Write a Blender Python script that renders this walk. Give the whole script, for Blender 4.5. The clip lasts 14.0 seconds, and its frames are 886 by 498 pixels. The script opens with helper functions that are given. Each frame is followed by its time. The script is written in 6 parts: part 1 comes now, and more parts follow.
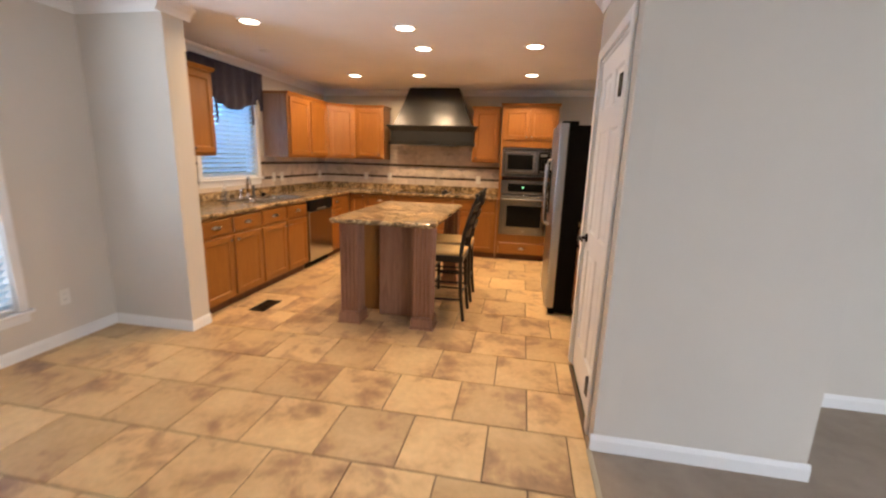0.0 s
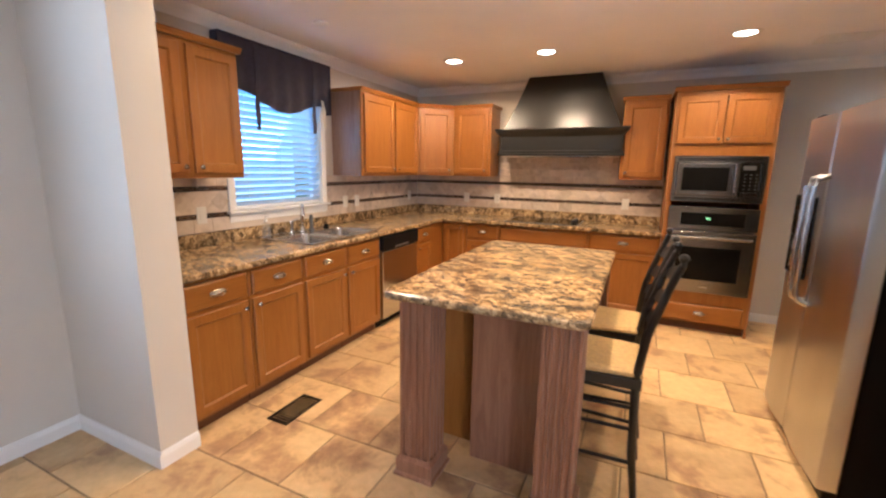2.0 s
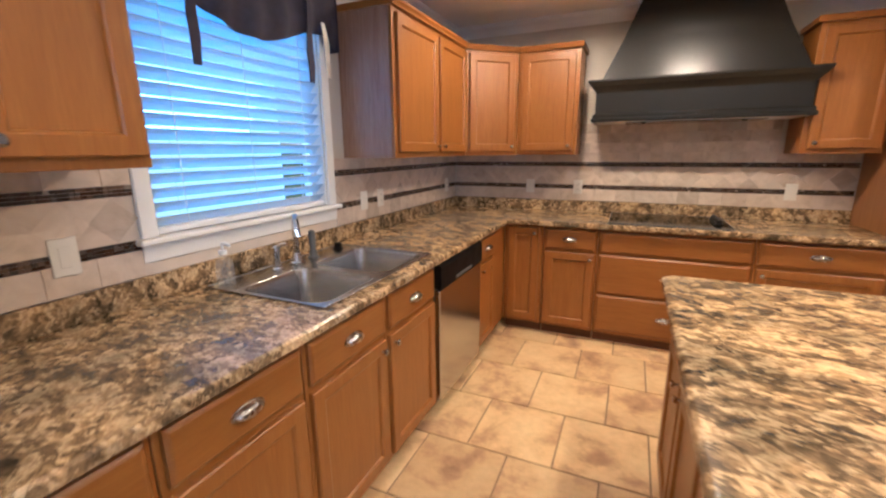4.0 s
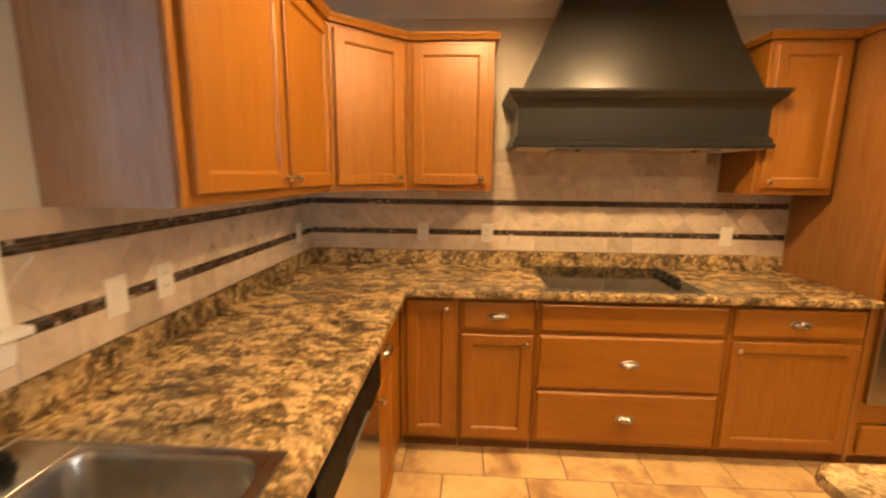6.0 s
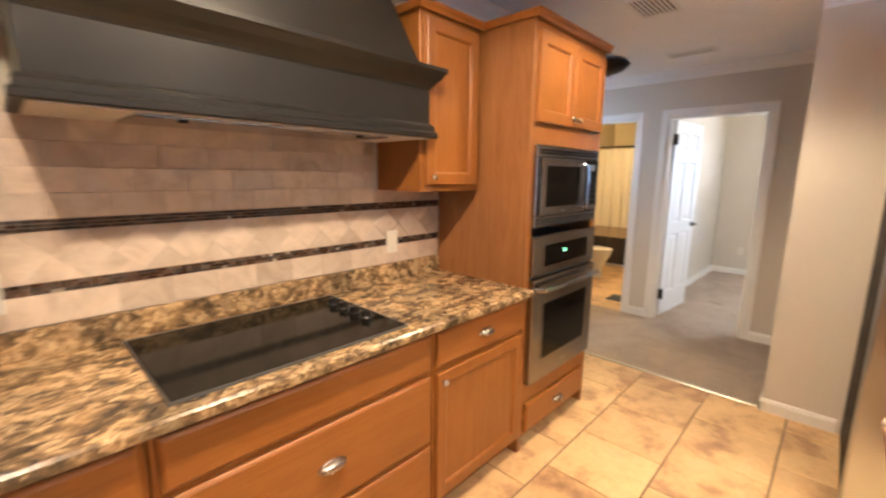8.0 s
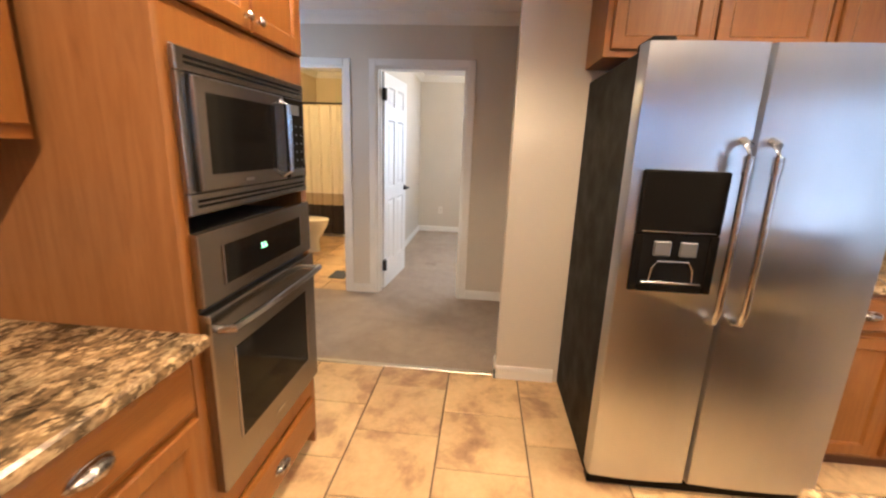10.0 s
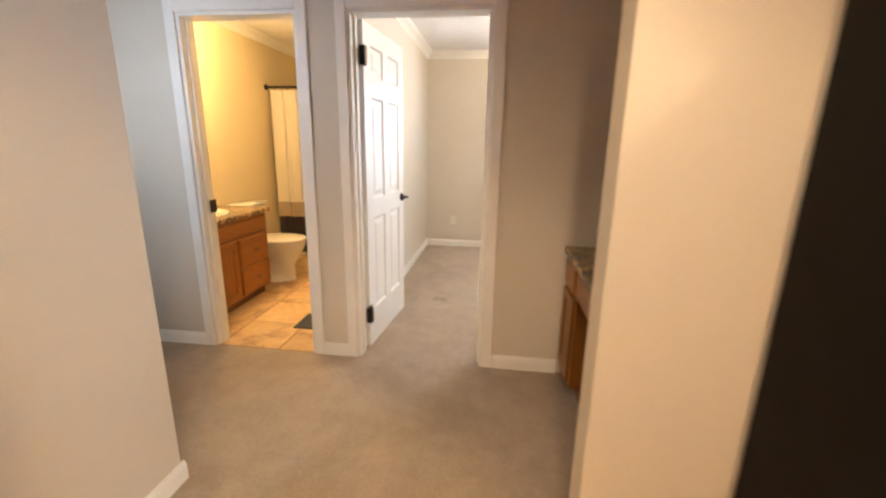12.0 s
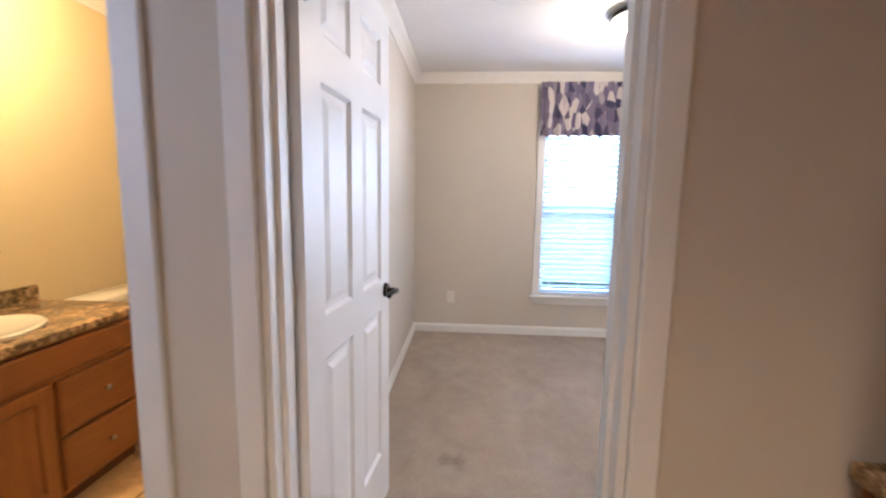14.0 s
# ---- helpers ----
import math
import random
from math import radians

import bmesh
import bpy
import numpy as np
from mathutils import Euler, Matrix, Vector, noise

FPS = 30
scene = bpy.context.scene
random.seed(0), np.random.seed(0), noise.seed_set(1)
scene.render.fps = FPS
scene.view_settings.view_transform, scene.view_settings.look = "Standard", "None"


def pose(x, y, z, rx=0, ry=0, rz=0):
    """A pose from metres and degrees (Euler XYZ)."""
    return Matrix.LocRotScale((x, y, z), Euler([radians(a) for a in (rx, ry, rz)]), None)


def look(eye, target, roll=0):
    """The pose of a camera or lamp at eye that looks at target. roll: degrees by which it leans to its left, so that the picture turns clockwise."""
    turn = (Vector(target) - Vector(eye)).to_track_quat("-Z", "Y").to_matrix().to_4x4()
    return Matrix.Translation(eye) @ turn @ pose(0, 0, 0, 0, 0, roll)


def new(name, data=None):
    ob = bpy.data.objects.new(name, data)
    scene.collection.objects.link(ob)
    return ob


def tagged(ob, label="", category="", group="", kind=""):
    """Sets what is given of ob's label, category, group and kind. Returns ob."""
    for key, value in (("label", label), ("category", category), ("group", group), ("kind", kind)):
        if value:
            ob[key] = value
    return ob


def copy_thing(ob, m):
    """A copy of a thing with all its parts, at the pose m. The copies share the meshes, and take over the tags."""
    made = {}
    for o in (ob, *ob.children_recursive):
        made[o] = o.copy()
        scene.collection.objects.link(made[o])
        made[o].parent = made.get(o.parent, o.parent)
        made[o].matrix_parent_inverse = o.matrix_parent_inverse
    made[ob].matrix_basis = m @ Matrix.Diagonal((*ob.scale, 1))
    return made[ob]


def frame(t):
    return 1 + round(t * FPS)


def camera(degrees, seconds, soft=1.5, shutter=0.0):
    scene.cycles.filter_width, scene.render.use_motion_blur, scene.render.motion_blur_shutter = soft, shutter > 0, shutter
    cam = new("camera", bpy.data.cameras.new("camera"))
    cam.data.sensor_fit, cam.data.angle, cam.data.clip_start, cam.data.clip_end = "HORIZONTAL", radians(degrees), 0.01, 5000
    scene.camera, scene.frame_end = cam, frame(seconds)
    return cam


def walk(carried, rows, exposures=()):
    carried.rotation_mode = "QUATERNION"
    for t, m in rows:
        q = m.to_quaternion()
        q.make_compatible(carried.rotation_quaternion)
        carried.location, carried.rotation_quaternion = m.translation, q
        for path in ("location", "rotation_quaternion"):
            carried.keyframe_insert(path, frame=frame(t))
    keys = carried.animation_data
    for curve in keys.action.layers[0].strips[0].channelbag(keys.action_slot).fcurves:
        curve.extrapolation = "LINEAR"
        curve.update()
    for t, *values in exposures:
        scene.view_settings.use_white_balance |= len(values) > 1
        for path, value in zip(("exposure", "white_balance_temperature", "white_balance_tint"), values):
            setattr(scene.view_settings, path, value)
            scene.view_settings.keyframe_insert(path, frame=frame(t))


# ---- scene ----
cam = camera(93.4, 14.0, soft=2.2, shutter=0.4)
PATH = [
    (0, (0.410, -0.658, 1.425), (0.059, 1.265, 1.001), 1.8),
    (0.5, (0.277, -0.190, 1.451), (0.025, 1.752, 1.044), -1.2),
    (1, (0.202, 0.225, 1.449), (-0.010, 2.173, 1.051), 0.2),
    (1.5, (0.099, 0.653, 1.452), (-0.339, 2.568, 1.079), 0.5),
    (2, (-0.127, 1.017, 1.455), (-0.960, 2.796, 1.079), 0.9),
    (4.5, (-1.560, 2.515, 1.413), (-2.324, 4.305, 0.953), -1.3),
    (5, (-1.744, 2.797, 1.426), (-2.270, 4.682, 1.013), -1.0),
    (5.5, (-1.795, 3.119, 1.456), (-2.151, 5.049, 1.071), 0.3),
    (6, (-1.844, 3.344, 1.462), (-1.950, 5.310, 1.114), 0.6),
    (6.5, (-1.893, 3.592, 1.512), (-1.574, 5.551, 1.272), -0.4),
    (7, (-1.900, 3.783, 1.505), (-1.189, 5.640, 1.293), 0.6),
    (7.5, (-1.778, 4.042, 1.470), (-0.714, 5.717, 1.216), 1.5),
    (8, (-1.641, 4.265, 1.455), (-0.214, 5.622, 1.106), 0.6),
    (8.5, (-1.505, 4.491, 1.462), (0.266, 5.332, 1.066), -2.0),
    (9, (-1.319, 4.591, 1.447), (0.599, 4.935, 0.998), -1.2),
    (11.5, (0.137, 4.656, 1.350), (2.073, 4.779, 0.864), 3.0),
    (12, (0.529, 4.746, 1.346), (2.453, 4.986, 0.857), 1.0),
    (12.5, (0.919, 4.841, 1.322), (2.824, 5.192, 0.824), 0.5),
    (13, (1.254, 4.923, 1.334), (3.182, 5.261, 0.925), 2.7),
    (13.5, (1.646, 5.048, 1.332), (3.619, 5.280, 1.097), 0.8),
    (14, (2.038, 5.138, 1.324), (4.019, 5.259, 1.076), 0.9),
]
EXPO = [
    (0.0, 0.02, 6000, 13), (0.5, 0.2, 5500, 15), (1.0, 0.12, 5100, 16), (1.5, 0.08, 5100, 14), (2.0, 0.26, 5350, 13), (4.5, 0.02, 4650, 11), (5.0, 0.0, 6200, 12),
    (5.5, 0.08, 7900, 13), (6.0, 0.25, 7800, 10), (6.5, 0.55, 7400, 8), (7.0, 0.62, 5750, 11), (7.5, 0.6, 5500, 10), (8.0, 0.6, 5200, 10),
    (8.5, 0.6, 5000, 10), (9.0, 0.42, 4900, 11), (11.5, 0.7, 6000, 12), (12.5, 0.62, 5800, 12), (13.0, 0.7, 5700, 11), (13.5, 0.62, 5500, 12), (14.0, 0.22, 5150, 17),
]
walk(cam, [(t, look(eye, target, roll)) for t, eye, target, roll in PATH], EXPO)

# ---------------------------------------------------------------- light
world = bpy.data.worlds.new("world")
scene.world = world
world.use_nodes = True
wn = world.node_tree
sky = wn.nodes.new("ShaderNodeTexSky")
sky.sky_type = "NISHITA"
sky.sun_disc = False
sky.sun_elevation = radians(48)
sky.sun_rotation = radians(200)
wn.links.new(sky.outputs[0], wn.nodes["Background"].inputs[0])
wn.nodes["Background"].inputs[1].default_value = 0.12

sun_data = bpy.data.lights.new("sun", "SUN")
sun_data.energy = 3.0
sun_data.angle = radians(0.5)
sun_data.color = (1.0, 0.95, 0.86)
sun = new("sun", sun_data)
sun.matrix_world = look((10, -20, 25), (0, 0, 0))

LAMP_WARM = (1.0, 0.68, 0.36)
DAY = (0.93, 0.96, 1.0)


def area_lamp(name, m, w, h, watts, color):
    d = bpy.data.lights.new(name, "AREA")
    d.shape, d.size, d.size_y, d.energy, d.color = "RECTANGLE", w, h, watts, color
    ob = new(name, d)
    ob.matrix_world = m
    return ob


def spot_lamp(name, p, watts, degrees, color, blend=0.35, radius=0.05):
    d = bpy.data.lights.new(name, "SPOT")
    d.energy, d.color, d.spot_size, d.spot_blend, d.shadow_soft_size = watts, color, radians(degrees), blend, radius
    ob = new(name, d)
    ob.location = p
    return ob


def point_lamp(name, p, watts, color, radius=0.08):
    d = bpy.data.lights.new(name, "POINT")
    d.energy, d.color, d.shadow_soft_size = watts, color, radius
    ob = new(name, d)
    ob.location = p
    return ob


CEIL = 2.44
CANS = [(-1.80, 2.60), (-0.60, 2.87), (-0.60, 3.51), (0.44, 3.50), (-1.81, 4.79), (-0.96, 4.79), (0.44, 4.82)]
for cx, cy in CANS[:4]:
    spot_lamp("can_light", (cx, cy, CEIL - 0.012), 48 if cx < -1.5 else 94, 158, LAMP_WARM, 0.9)
for cx, cy in CANS[4:]:
    spot_lamp("can_light", (cx, cy, CEIL - 0.012), 84 if cx > 0 else 102, 132 if cx > 0 else 172, LAMP_WARM)
# daylight at the window openings; three of the windows are added for light
area_lamp("day_kitchen", look((-3.5, 3.62, 1.95), (-2.4, 3.62, 1.3)), 1.6, 1.0, 36, (0.25, 0.62, 1.0))
area_lamp("day_dining", look((-3.0, 0.72, 1.3), (0, 0.72, 1.0)), 1.35, 1.9, 62, DAY)
# fill light through the added, unseen living room window
area_lamp("fill_living", look((4.6, -4.5, 1.4), (2.5, 0, 1.1)), 2.4, 1.7, 262, DAY)
area_lamp("day_bedroom", look((6.75, 4.08, 1.9), (4.6, 4.5, 0.0)), 1.4, 1.6, 150, (0.6, 0.84, 1.0))
# bedroom fill lamp behind the added second window, hidden by the door jamb
area_lamp("fill_bedroom", look((6.6, 2.85, 1.6), (4.6, 4.0, 0.4)), 1.2, 1.6, 195, (1.0, 0.92, 0.82))
# stands in for inferred daylight on the hall's left; its window is added
area_lamp("fill_hall", look((1.35, 6.7, 1.6), (2.6, 6.3, 0.2)), 0.8, 1.5, 14, (0.97, 0.98, 1.0))
point_lamp("bath_bulb", (3.62, 6.86, 2.16), 47, (1.0, 0.62, 0.22))
point_lamp("bedroom_bulb", (4.75, 4.15, 2.28), 32, (1.0, 0.72, 0.42))

# ---------------------------------------------------------------- materials


def mat(name):
    m = bpy.data.materials.new(name)
    m.use_nodes = True
    return m, m.node_tree, m.node_tree.nodes["Principled BSDF"]


def node(nt, kind, **kw):
    n = nt.nodes.new(kind)
    for k, v in kw.items():
        if k == "operation":
            n.operation = v
        elif k == "blend":
            n.blend_type = v
        else:
            n.inputs[k.replace("_", " ")].default_value = v
    return n


def coords(nt, scale=(1, 1, 1), rot=(0, 0, 0), kind="Object", shift=True):
    tc = nt.nodes.new("ShaderNodeTexCoord")
    mp = nt.nodes.new("ShaderNodeMapping")
    mp.inputs["Scale"].default_value = scale
    mp.inputs["Rotation"].default_value = rot
    nt.links.new(tc.outputs[kind], mp.inputs["Vector"])
    if shift:
        oi = nt.nodes.new("ShaderNodeObjectInfo")
        mul = nt.nodes.new("ShaderNodeMath")
        mul.operation = "MULTIPLY"
        mul.inputs[1].default_value = 37.0
        nt.links.new(oi.outputs["Random"], mul.inputs[0])
        nt.links.new(mul.outputs[0], mp.inputs["Location"])
    return mp


def noise_tex(nt, vec, scale, detail=4, rough=0.55, distort=0.0):
    n = node(nt, "ShaderNodeTexNoise", Scale=scale, Detail=detail, Roughness=rough, Distortion=distort)
    nt.links.new(vec.outputs[0], n.inputs["Vector"])
    return n


def ramp(nt, src, stops):
    r = nt.nodes.new("ShaderNodeValToRGB")
    e = r.color_ramp.elements
    while len(e) < len(stops):
        e.new(0.5)
    for el, (p, c) in zip(e, stops):
        el.position, el.color = p, (*c, 1)
    nt.links.new(src, r.inputs[0])
    return r


def mix(nt, fac, a, b, blend="MIX"):
    m = nt.nodes.new("ShaderNodeMix")
    m.data_type, m.blend_type = "RGBA", blend
    for sock, v in ((m.inputs[0], fac), (m.inputs[6], a), (m.inputs[7], b)):
        if hasattr(v, "is_output"):
            nt.links.new(v, sock)
        elif isinstance(v, (int, float)):
            sock.default_value = v
        else:
            sock.default_value = (*v, 1)
    return m.outputs[2]


def bump(nt, bsdf, src, strength, dist=0.002):
    b = node(nt, "ShaderNodeBump", Strength=strength, Distance=dist)
    nt.links.new(src, b.inputs["Height"])
    nt.links.new(b.outputs[0], bsdf.inputs["Normal"])


def wood(name, dark, mid, light, axis="z", rough=0.38):
    m, nt, p = mat(name)
    s = {"z": (14, 14, 1.0), "x": (1.0, 14, 14)}[axis]
    v = coords(nt, s)
    n1 = noise_tex(nt, v, 2.2, 6, 0.6, 1.2)
    v2 = coords(nt, tuple(q * 6 for q in s))
    n2 = noise_tex(nt, v2, 3.0, 3, 0.5)
    v3 = coords(nt, (1, 1, 1))
    n3 = noise_tex(nt, v3, 1.6, 3)
    r = ramp(nt, n1.outputs[0], [(0.28, dark), (0.5, mid), (0.75, light)])
    r2 = ramp(nt, n2.outputs[0], [(0.35, (0.88, 0.86, 0.84)), (0.62, (1, 1, 1))])
    r3 = ramp(nt, n3.outputs[0], [(0.3, (0.86, 0.84, 0.82)), (0.7, (1.05, 1.03, 1.0))])
    c = mix(nt, 0.75, r.outputs[0], r2.outputs[0], "MULTIPLY")
    c = mix(nt, 0.8, c, r3.outputs[0], "MULTIPLY")
    nt.links.new(c, p.inputs["Base Color"])
    p.inputs["Roughness"].default_value = rough
    bump(nt, p, n2.outputs[0], 0.12, 0.001)
    return m


def plain(name, color, rough=0.5, metal=0.0, var=0.08, scale=8.0, bmp=0.0, bscale=200.0, coat=0.0, spec=0.5):
    m, nt, p = mat(name)
    p.inputs["Specular IOR Level"].default_value = spec
    v = coords(nt)
    n = noise_tex(nt, v, scale, 4)
    lo = tuple(c * (1 - var) for c in color)
    hi = tuple(min(1, c * (1 + var)) for c in color)
    r = ramp(nt, n.outputs[0], [(0.3, lo), (0.7, hi)])
    nt.links.new(r.outputs[0], p.inputs["Base Color"])
    rr = node(nt, "ShaderNodeMapRange", From_Min=0.3, From_Max=0.7, To_Min=rough * 0.85, To_Max=min(1, rough * 1.15))
    nt.links.new(n.outputs[0], rr.inputs[0])
    nt.links.new(rr.outputs[0], p.inputs["Roughness"])
    p.inputs["Metallic"].default_value = metal
    p.inputs["Coat Weight"].default_value = coat
    if bmp:
        n2 = noise_tex(nt, v, bscale, 3)
        bump(nt, p, n2.outputs[0], bmp, 0.002)
    return m


def counter_stone(name):
    m, nt, p = mat(name)
    v = coords(nt, (1, 1.4, 1), (0, 0, 0.5), shift=False)
    warp = noise_tex(nt, v, 22, 4, 0.6)
    add = nt.nodes.new("ShaderNodeVectorMath")
    add.operation = "MULTIPLY_ADD"
    add.inputs[1].default_value = (0.13, 0.13, 0.13)
    nt.links.new(warp.outputs["Color"], add.inputs[0])
    nt.links.new(v.outputs[0], add.inputs[2])
    flake = node(nt, "ShaderNodeTexVoronoi", Scale=36.0)
    nt.links.new(add.outputs[0], flake.inputs["Vector"])
    grey = nt.nodes.new("ShaderNodeSeparateColor")
    nt.links.new(flake.outputs["Color"], grey.inputs[0])
    a = noise_tex(nt, v, 10.5, 8, 0.70, 0.7)
    b = noise_tex(nt, v, 75, 5, 0.65)
    c = noise_tex(nt, v, 4.5, 4, 0.55, 0.8)
    blend = nt.nodes.new("ShaderNodeMix")
    blend.inputs[0].default_value = 0.22
    nt.links.new(a.outputs[0], blend.inputs[2])
    nt.links.new(grey.outputs[0], blend.inputs[3])
    r1 = ramp(nt, blend.outputs[0], [(0.30, (0.045, 0.036, 0.026)), (0.39, (0.115, 0.084, 0.050)), (0.46, (0.20, 0.142, 0.08)), (0.52, (0.34, 0.235, 0.125)), (0.58, (0.60, 0.465, 0.28)), (0.65, (0.33, 0.225, 0.125)), (0.73, (0.60, 0.50, 0.35))])
    r2 = ramp(nt, b.outputs[0], [(0.34, (0.60, 0.58, 0.57)), (0.55, (1.05, 1.03, 1.0))])
    r3 = ramp(nt, c.outputs[0], [(0.36, (0.52, 0.52, 0.50)), (0.48, (0.88, 0.85, 0.80)), (0.64, (1.22, 1.14, 1.0))])
    k = mix(nt, 0.85, r1.outputs[0], r2.outputs[0], "MULTIPLY")
    k = mix(nt, 1.0, k, r3.outputs[0], "MULTIPLY")
    nt.links.new(k, p.inputs["Base Color"])
    p.inputs["Roughness"].default_value = 0.2
    bump(nt, p, b.outputs[0], 0.05, 0.001)
    return m


def floor_tile_mat(name):
    m, nt, p = mat(name)
    v = coords(nt)
    a = noise_tex(nt, v, 3.6, 7, 0.62, 0.25)
    b = noise_tex(nt, v, 26, 5, 0.6)
    oi = nt.nodes.new("ShaderNodeObjectInfo")
    r = ramp(nt, a.outputs[0], [(0.27, (0.25, 0.145, 0.08)), (0.40, (0.48, 0.305, 0.16)), (0.49, (0.68, 0.475, 0.238)), (0.70, (0.76, 0.575, 0.310))])
    rb = ramp(nt, b.outputs[0], [(0.3, (0.90, 0.885, 0.87)), (0.65, (1.03, 1.02, 1.01))])
    ro = ramp(nt, oi.outputs["Random"], [(0.0, (0.80, 0.76, 0.73)), (0.5, (0.97, 0.95, 0.93)), (1.0, (1.08, 1.06, 1.02))])
    c = mix(nt, 1.0, r.outputs[0], rb.outputs[0], "MULTIPLY")
    c = mix(nt, 1.0, c, ro.outputs[0], "MULTIPLY")
    nt.links.new(c, p.inputs["Base Color"])
    rr = node(nt, "ShaderNodeMapRange", From_Min=0.3, From_Max=0.7, To_Min=0.36, To_Max=0.56)
    nt.links.new(a.outputs[0], rr.inputs[0])
    nt.links.new(rr.outputs[0], p.inputs["Roughness"])
    bump(nt, p, b.outputs[0], 0.2, 0.002)
    return m


def carpet_mat(name):
    m, nt, p = mat(name)
    v = coords(nt, shift=False)
    a = noise_tex(nt, v, 260, 3, 0.7)
    b = noise_tex(nt, v, 1.6, 5, 0.6, 0.8)
    c = noise_tex(nt, v, 9, 4, 0.6)
    r = ramp(nt, a.outputs[0], [(0.3, (0.31, 0.25, 0.195)), (0.7, (0.53, 0.445, 0.36))])
    rb = ramp(nt, b.outputs[0], [(0.3, (0.84, 0.82, 0.8)), (0.6, (1.05, 1.04, 1.03))])
    rc = ramp(nt, c.outputs[0], [(0.3, (0.92, 0.92, 0.91)), (0.6, (1.02, 1.02, 1.02))])
    k = mix(nt, 1.0, r.outputs[0], rb.outputs[0], "MULTIPLY")
    k = mix(nt, 1.0, k, rc.outputs[0], "MULTIPLY")
    # a faint trodden stain with a ragged edge
    geo = nt.nodes.new("ShaderNodeNewGeometry")
    dist = nt.nodes.new("ShaderNodeVectorMath")
    dist.operation = "DISTANCE"
    dist.inputs[1].default_value = (4.0, 5.19, 0.0)
    nt.links.new(geo.outputs["Position"], dist.inputs[0])
    rag = node(nt, "ShaderNodeMath", operation="MULTIPLY_ADD")
    rag.inputs[1].default_value = 0.16
    nt.links.new(c.outputs[0], rag.inputs[0])
    nt.links.new(dist.outputs["Value"], rag.inputs[2])
    rs = ramp(nt, rag.outputs[0], [(0.08, (0.62, 0.60, 0.58)), (0.16, (1, 1, 1))])
    k = mix(nt, 1.0, k, rs.outputs[0], "MULTIPLY")
    nt.links.new(k, p.inputs["Base Color"])
    p.inputs["Roughness"].default_value = 0.95
    bump(nt, p, a.outputs[0], 0.8, 0.006)
    return m


def steel_mat(name, color=(0.56, 0.55, 0.53), rough=0.3, axis=(1, 1, 60), brushed=0.0):
    m, nt, p = mat(name)
    v = coords(nt, axis)
    n = noise_tex(nt, v, 14, 3)
    r = ramp(nt, n.outputs[0], [(0.3, tuple(c * 0.9 for c in color)), (0.7, color)])
    nt.links.new(r.outputs[0], p.inputs["Base Color"])
    p.inputs["Metallic"].default_value = 1.0
    p.inputs["Roughness"].default_value = rough
    p.inputs["Anisotropic"].default_value = brushed
    if not brushed:
        rr = node(nt, "ShaderNodeMapRange", To_Min=rough * 0.8, To_Max=rough * 1.2)
        nt.links.new(n.outputs[0], rr.inputs[0])
        nt.links.new(rr.outputs[0], p.inputs["Roughness"])
        bump(nt, p, n.outputs[0], 0.03, 0.0005)
    return m


def mosaic_mat(name):
    m, nt, p = mat(name)
    g = nt.nodes.new("ShaderNodeNewGeometry")
    r = ramp(nt, g.outputs["Random Per Island"], [(0.0, (0.025, 0.016, 0.012)), (0.3, (0.07, 0.035, 0.022)), (0.55, (0.05, 0.048, 0.045)), (0.75, (0.16, 0.10, 0.065)), (0.93, (0.09, 0.08, 0.075)), (1.0, (0.50, 0.42, 0.33))])
    nt.links.new(r.outputs[0], p.inputs["Base Color"])
    p.inputs["Roughness"].default_value = 0.2
    return m


def travertine(name):
    m, nt, p = mat(name)
    v = coords(nt)
    a = noise_tex(nt, v, 9, 5, 0.6, 0.8)
    b = noise_tex(nt, v, 70, 4, 0.6)
    oi = nt.nodes.new("ShaderNodeObjectInfo")
    r = ramp(nt, a.outputs[0], [(0.3, (0.47, 0.385, 0.30)), (0.5, (0.60, 0.505, 0.41)), (0.72, (0.68, 0.59, 0.49))])
    ro = ramp(nt, oi.outputs["Random"], [(0.0, (0.78, 0.76, 0.74)), (0.3, (0.95, 0.93, 0.92)), (1.0, (1.06, 1.04, 1.02))])
    nt.links.new(mix(nt, 1.0, r.outputs[0], ro.outputs[0], "MULTIPLY"), p.inputs["Base Color"])
    p.inputs["Roughness"].default_value = 0.42
    bump(nt, p, b.outputs[0], 0.15, 0.002)
    return m


def glow(name, color, strength):
    m, nt, p = mat(name)
    p.inputs["Base Color"].default_value = (0.9, 0.9, 0.9, 1)
    p.inputs["Emission Color"].default_value = (*color, 1)
    p.inputs["Emission Strength"].default_value = strength
    return m


def valance_print(name):
    m, nt, p = mat(name)
    v = coords(nt, (20, 1, 8), shift=False)
    w = nt.nodes.new("ShaderNodeTexVoronoi")
    w.inputs["Scale"].default_value = 1.3
    nt.links.new(v.outputs[0], w.inputs["Vector"])
    r = ramp(nt, w.outputs["Color"], [(0.2, (0.03, 0.03, 0.08)), (0.45, (0.20, 0.17, 0.24)), (0.58, (0.10, 0.08, 0.15)), (0.68, (0.55, 0.50, 0.48))])
    nt.links.new(r.outputs[0], p.inputs["Base Color"])
    p.inputs["Roughness"].default_value = 0.9
    return m


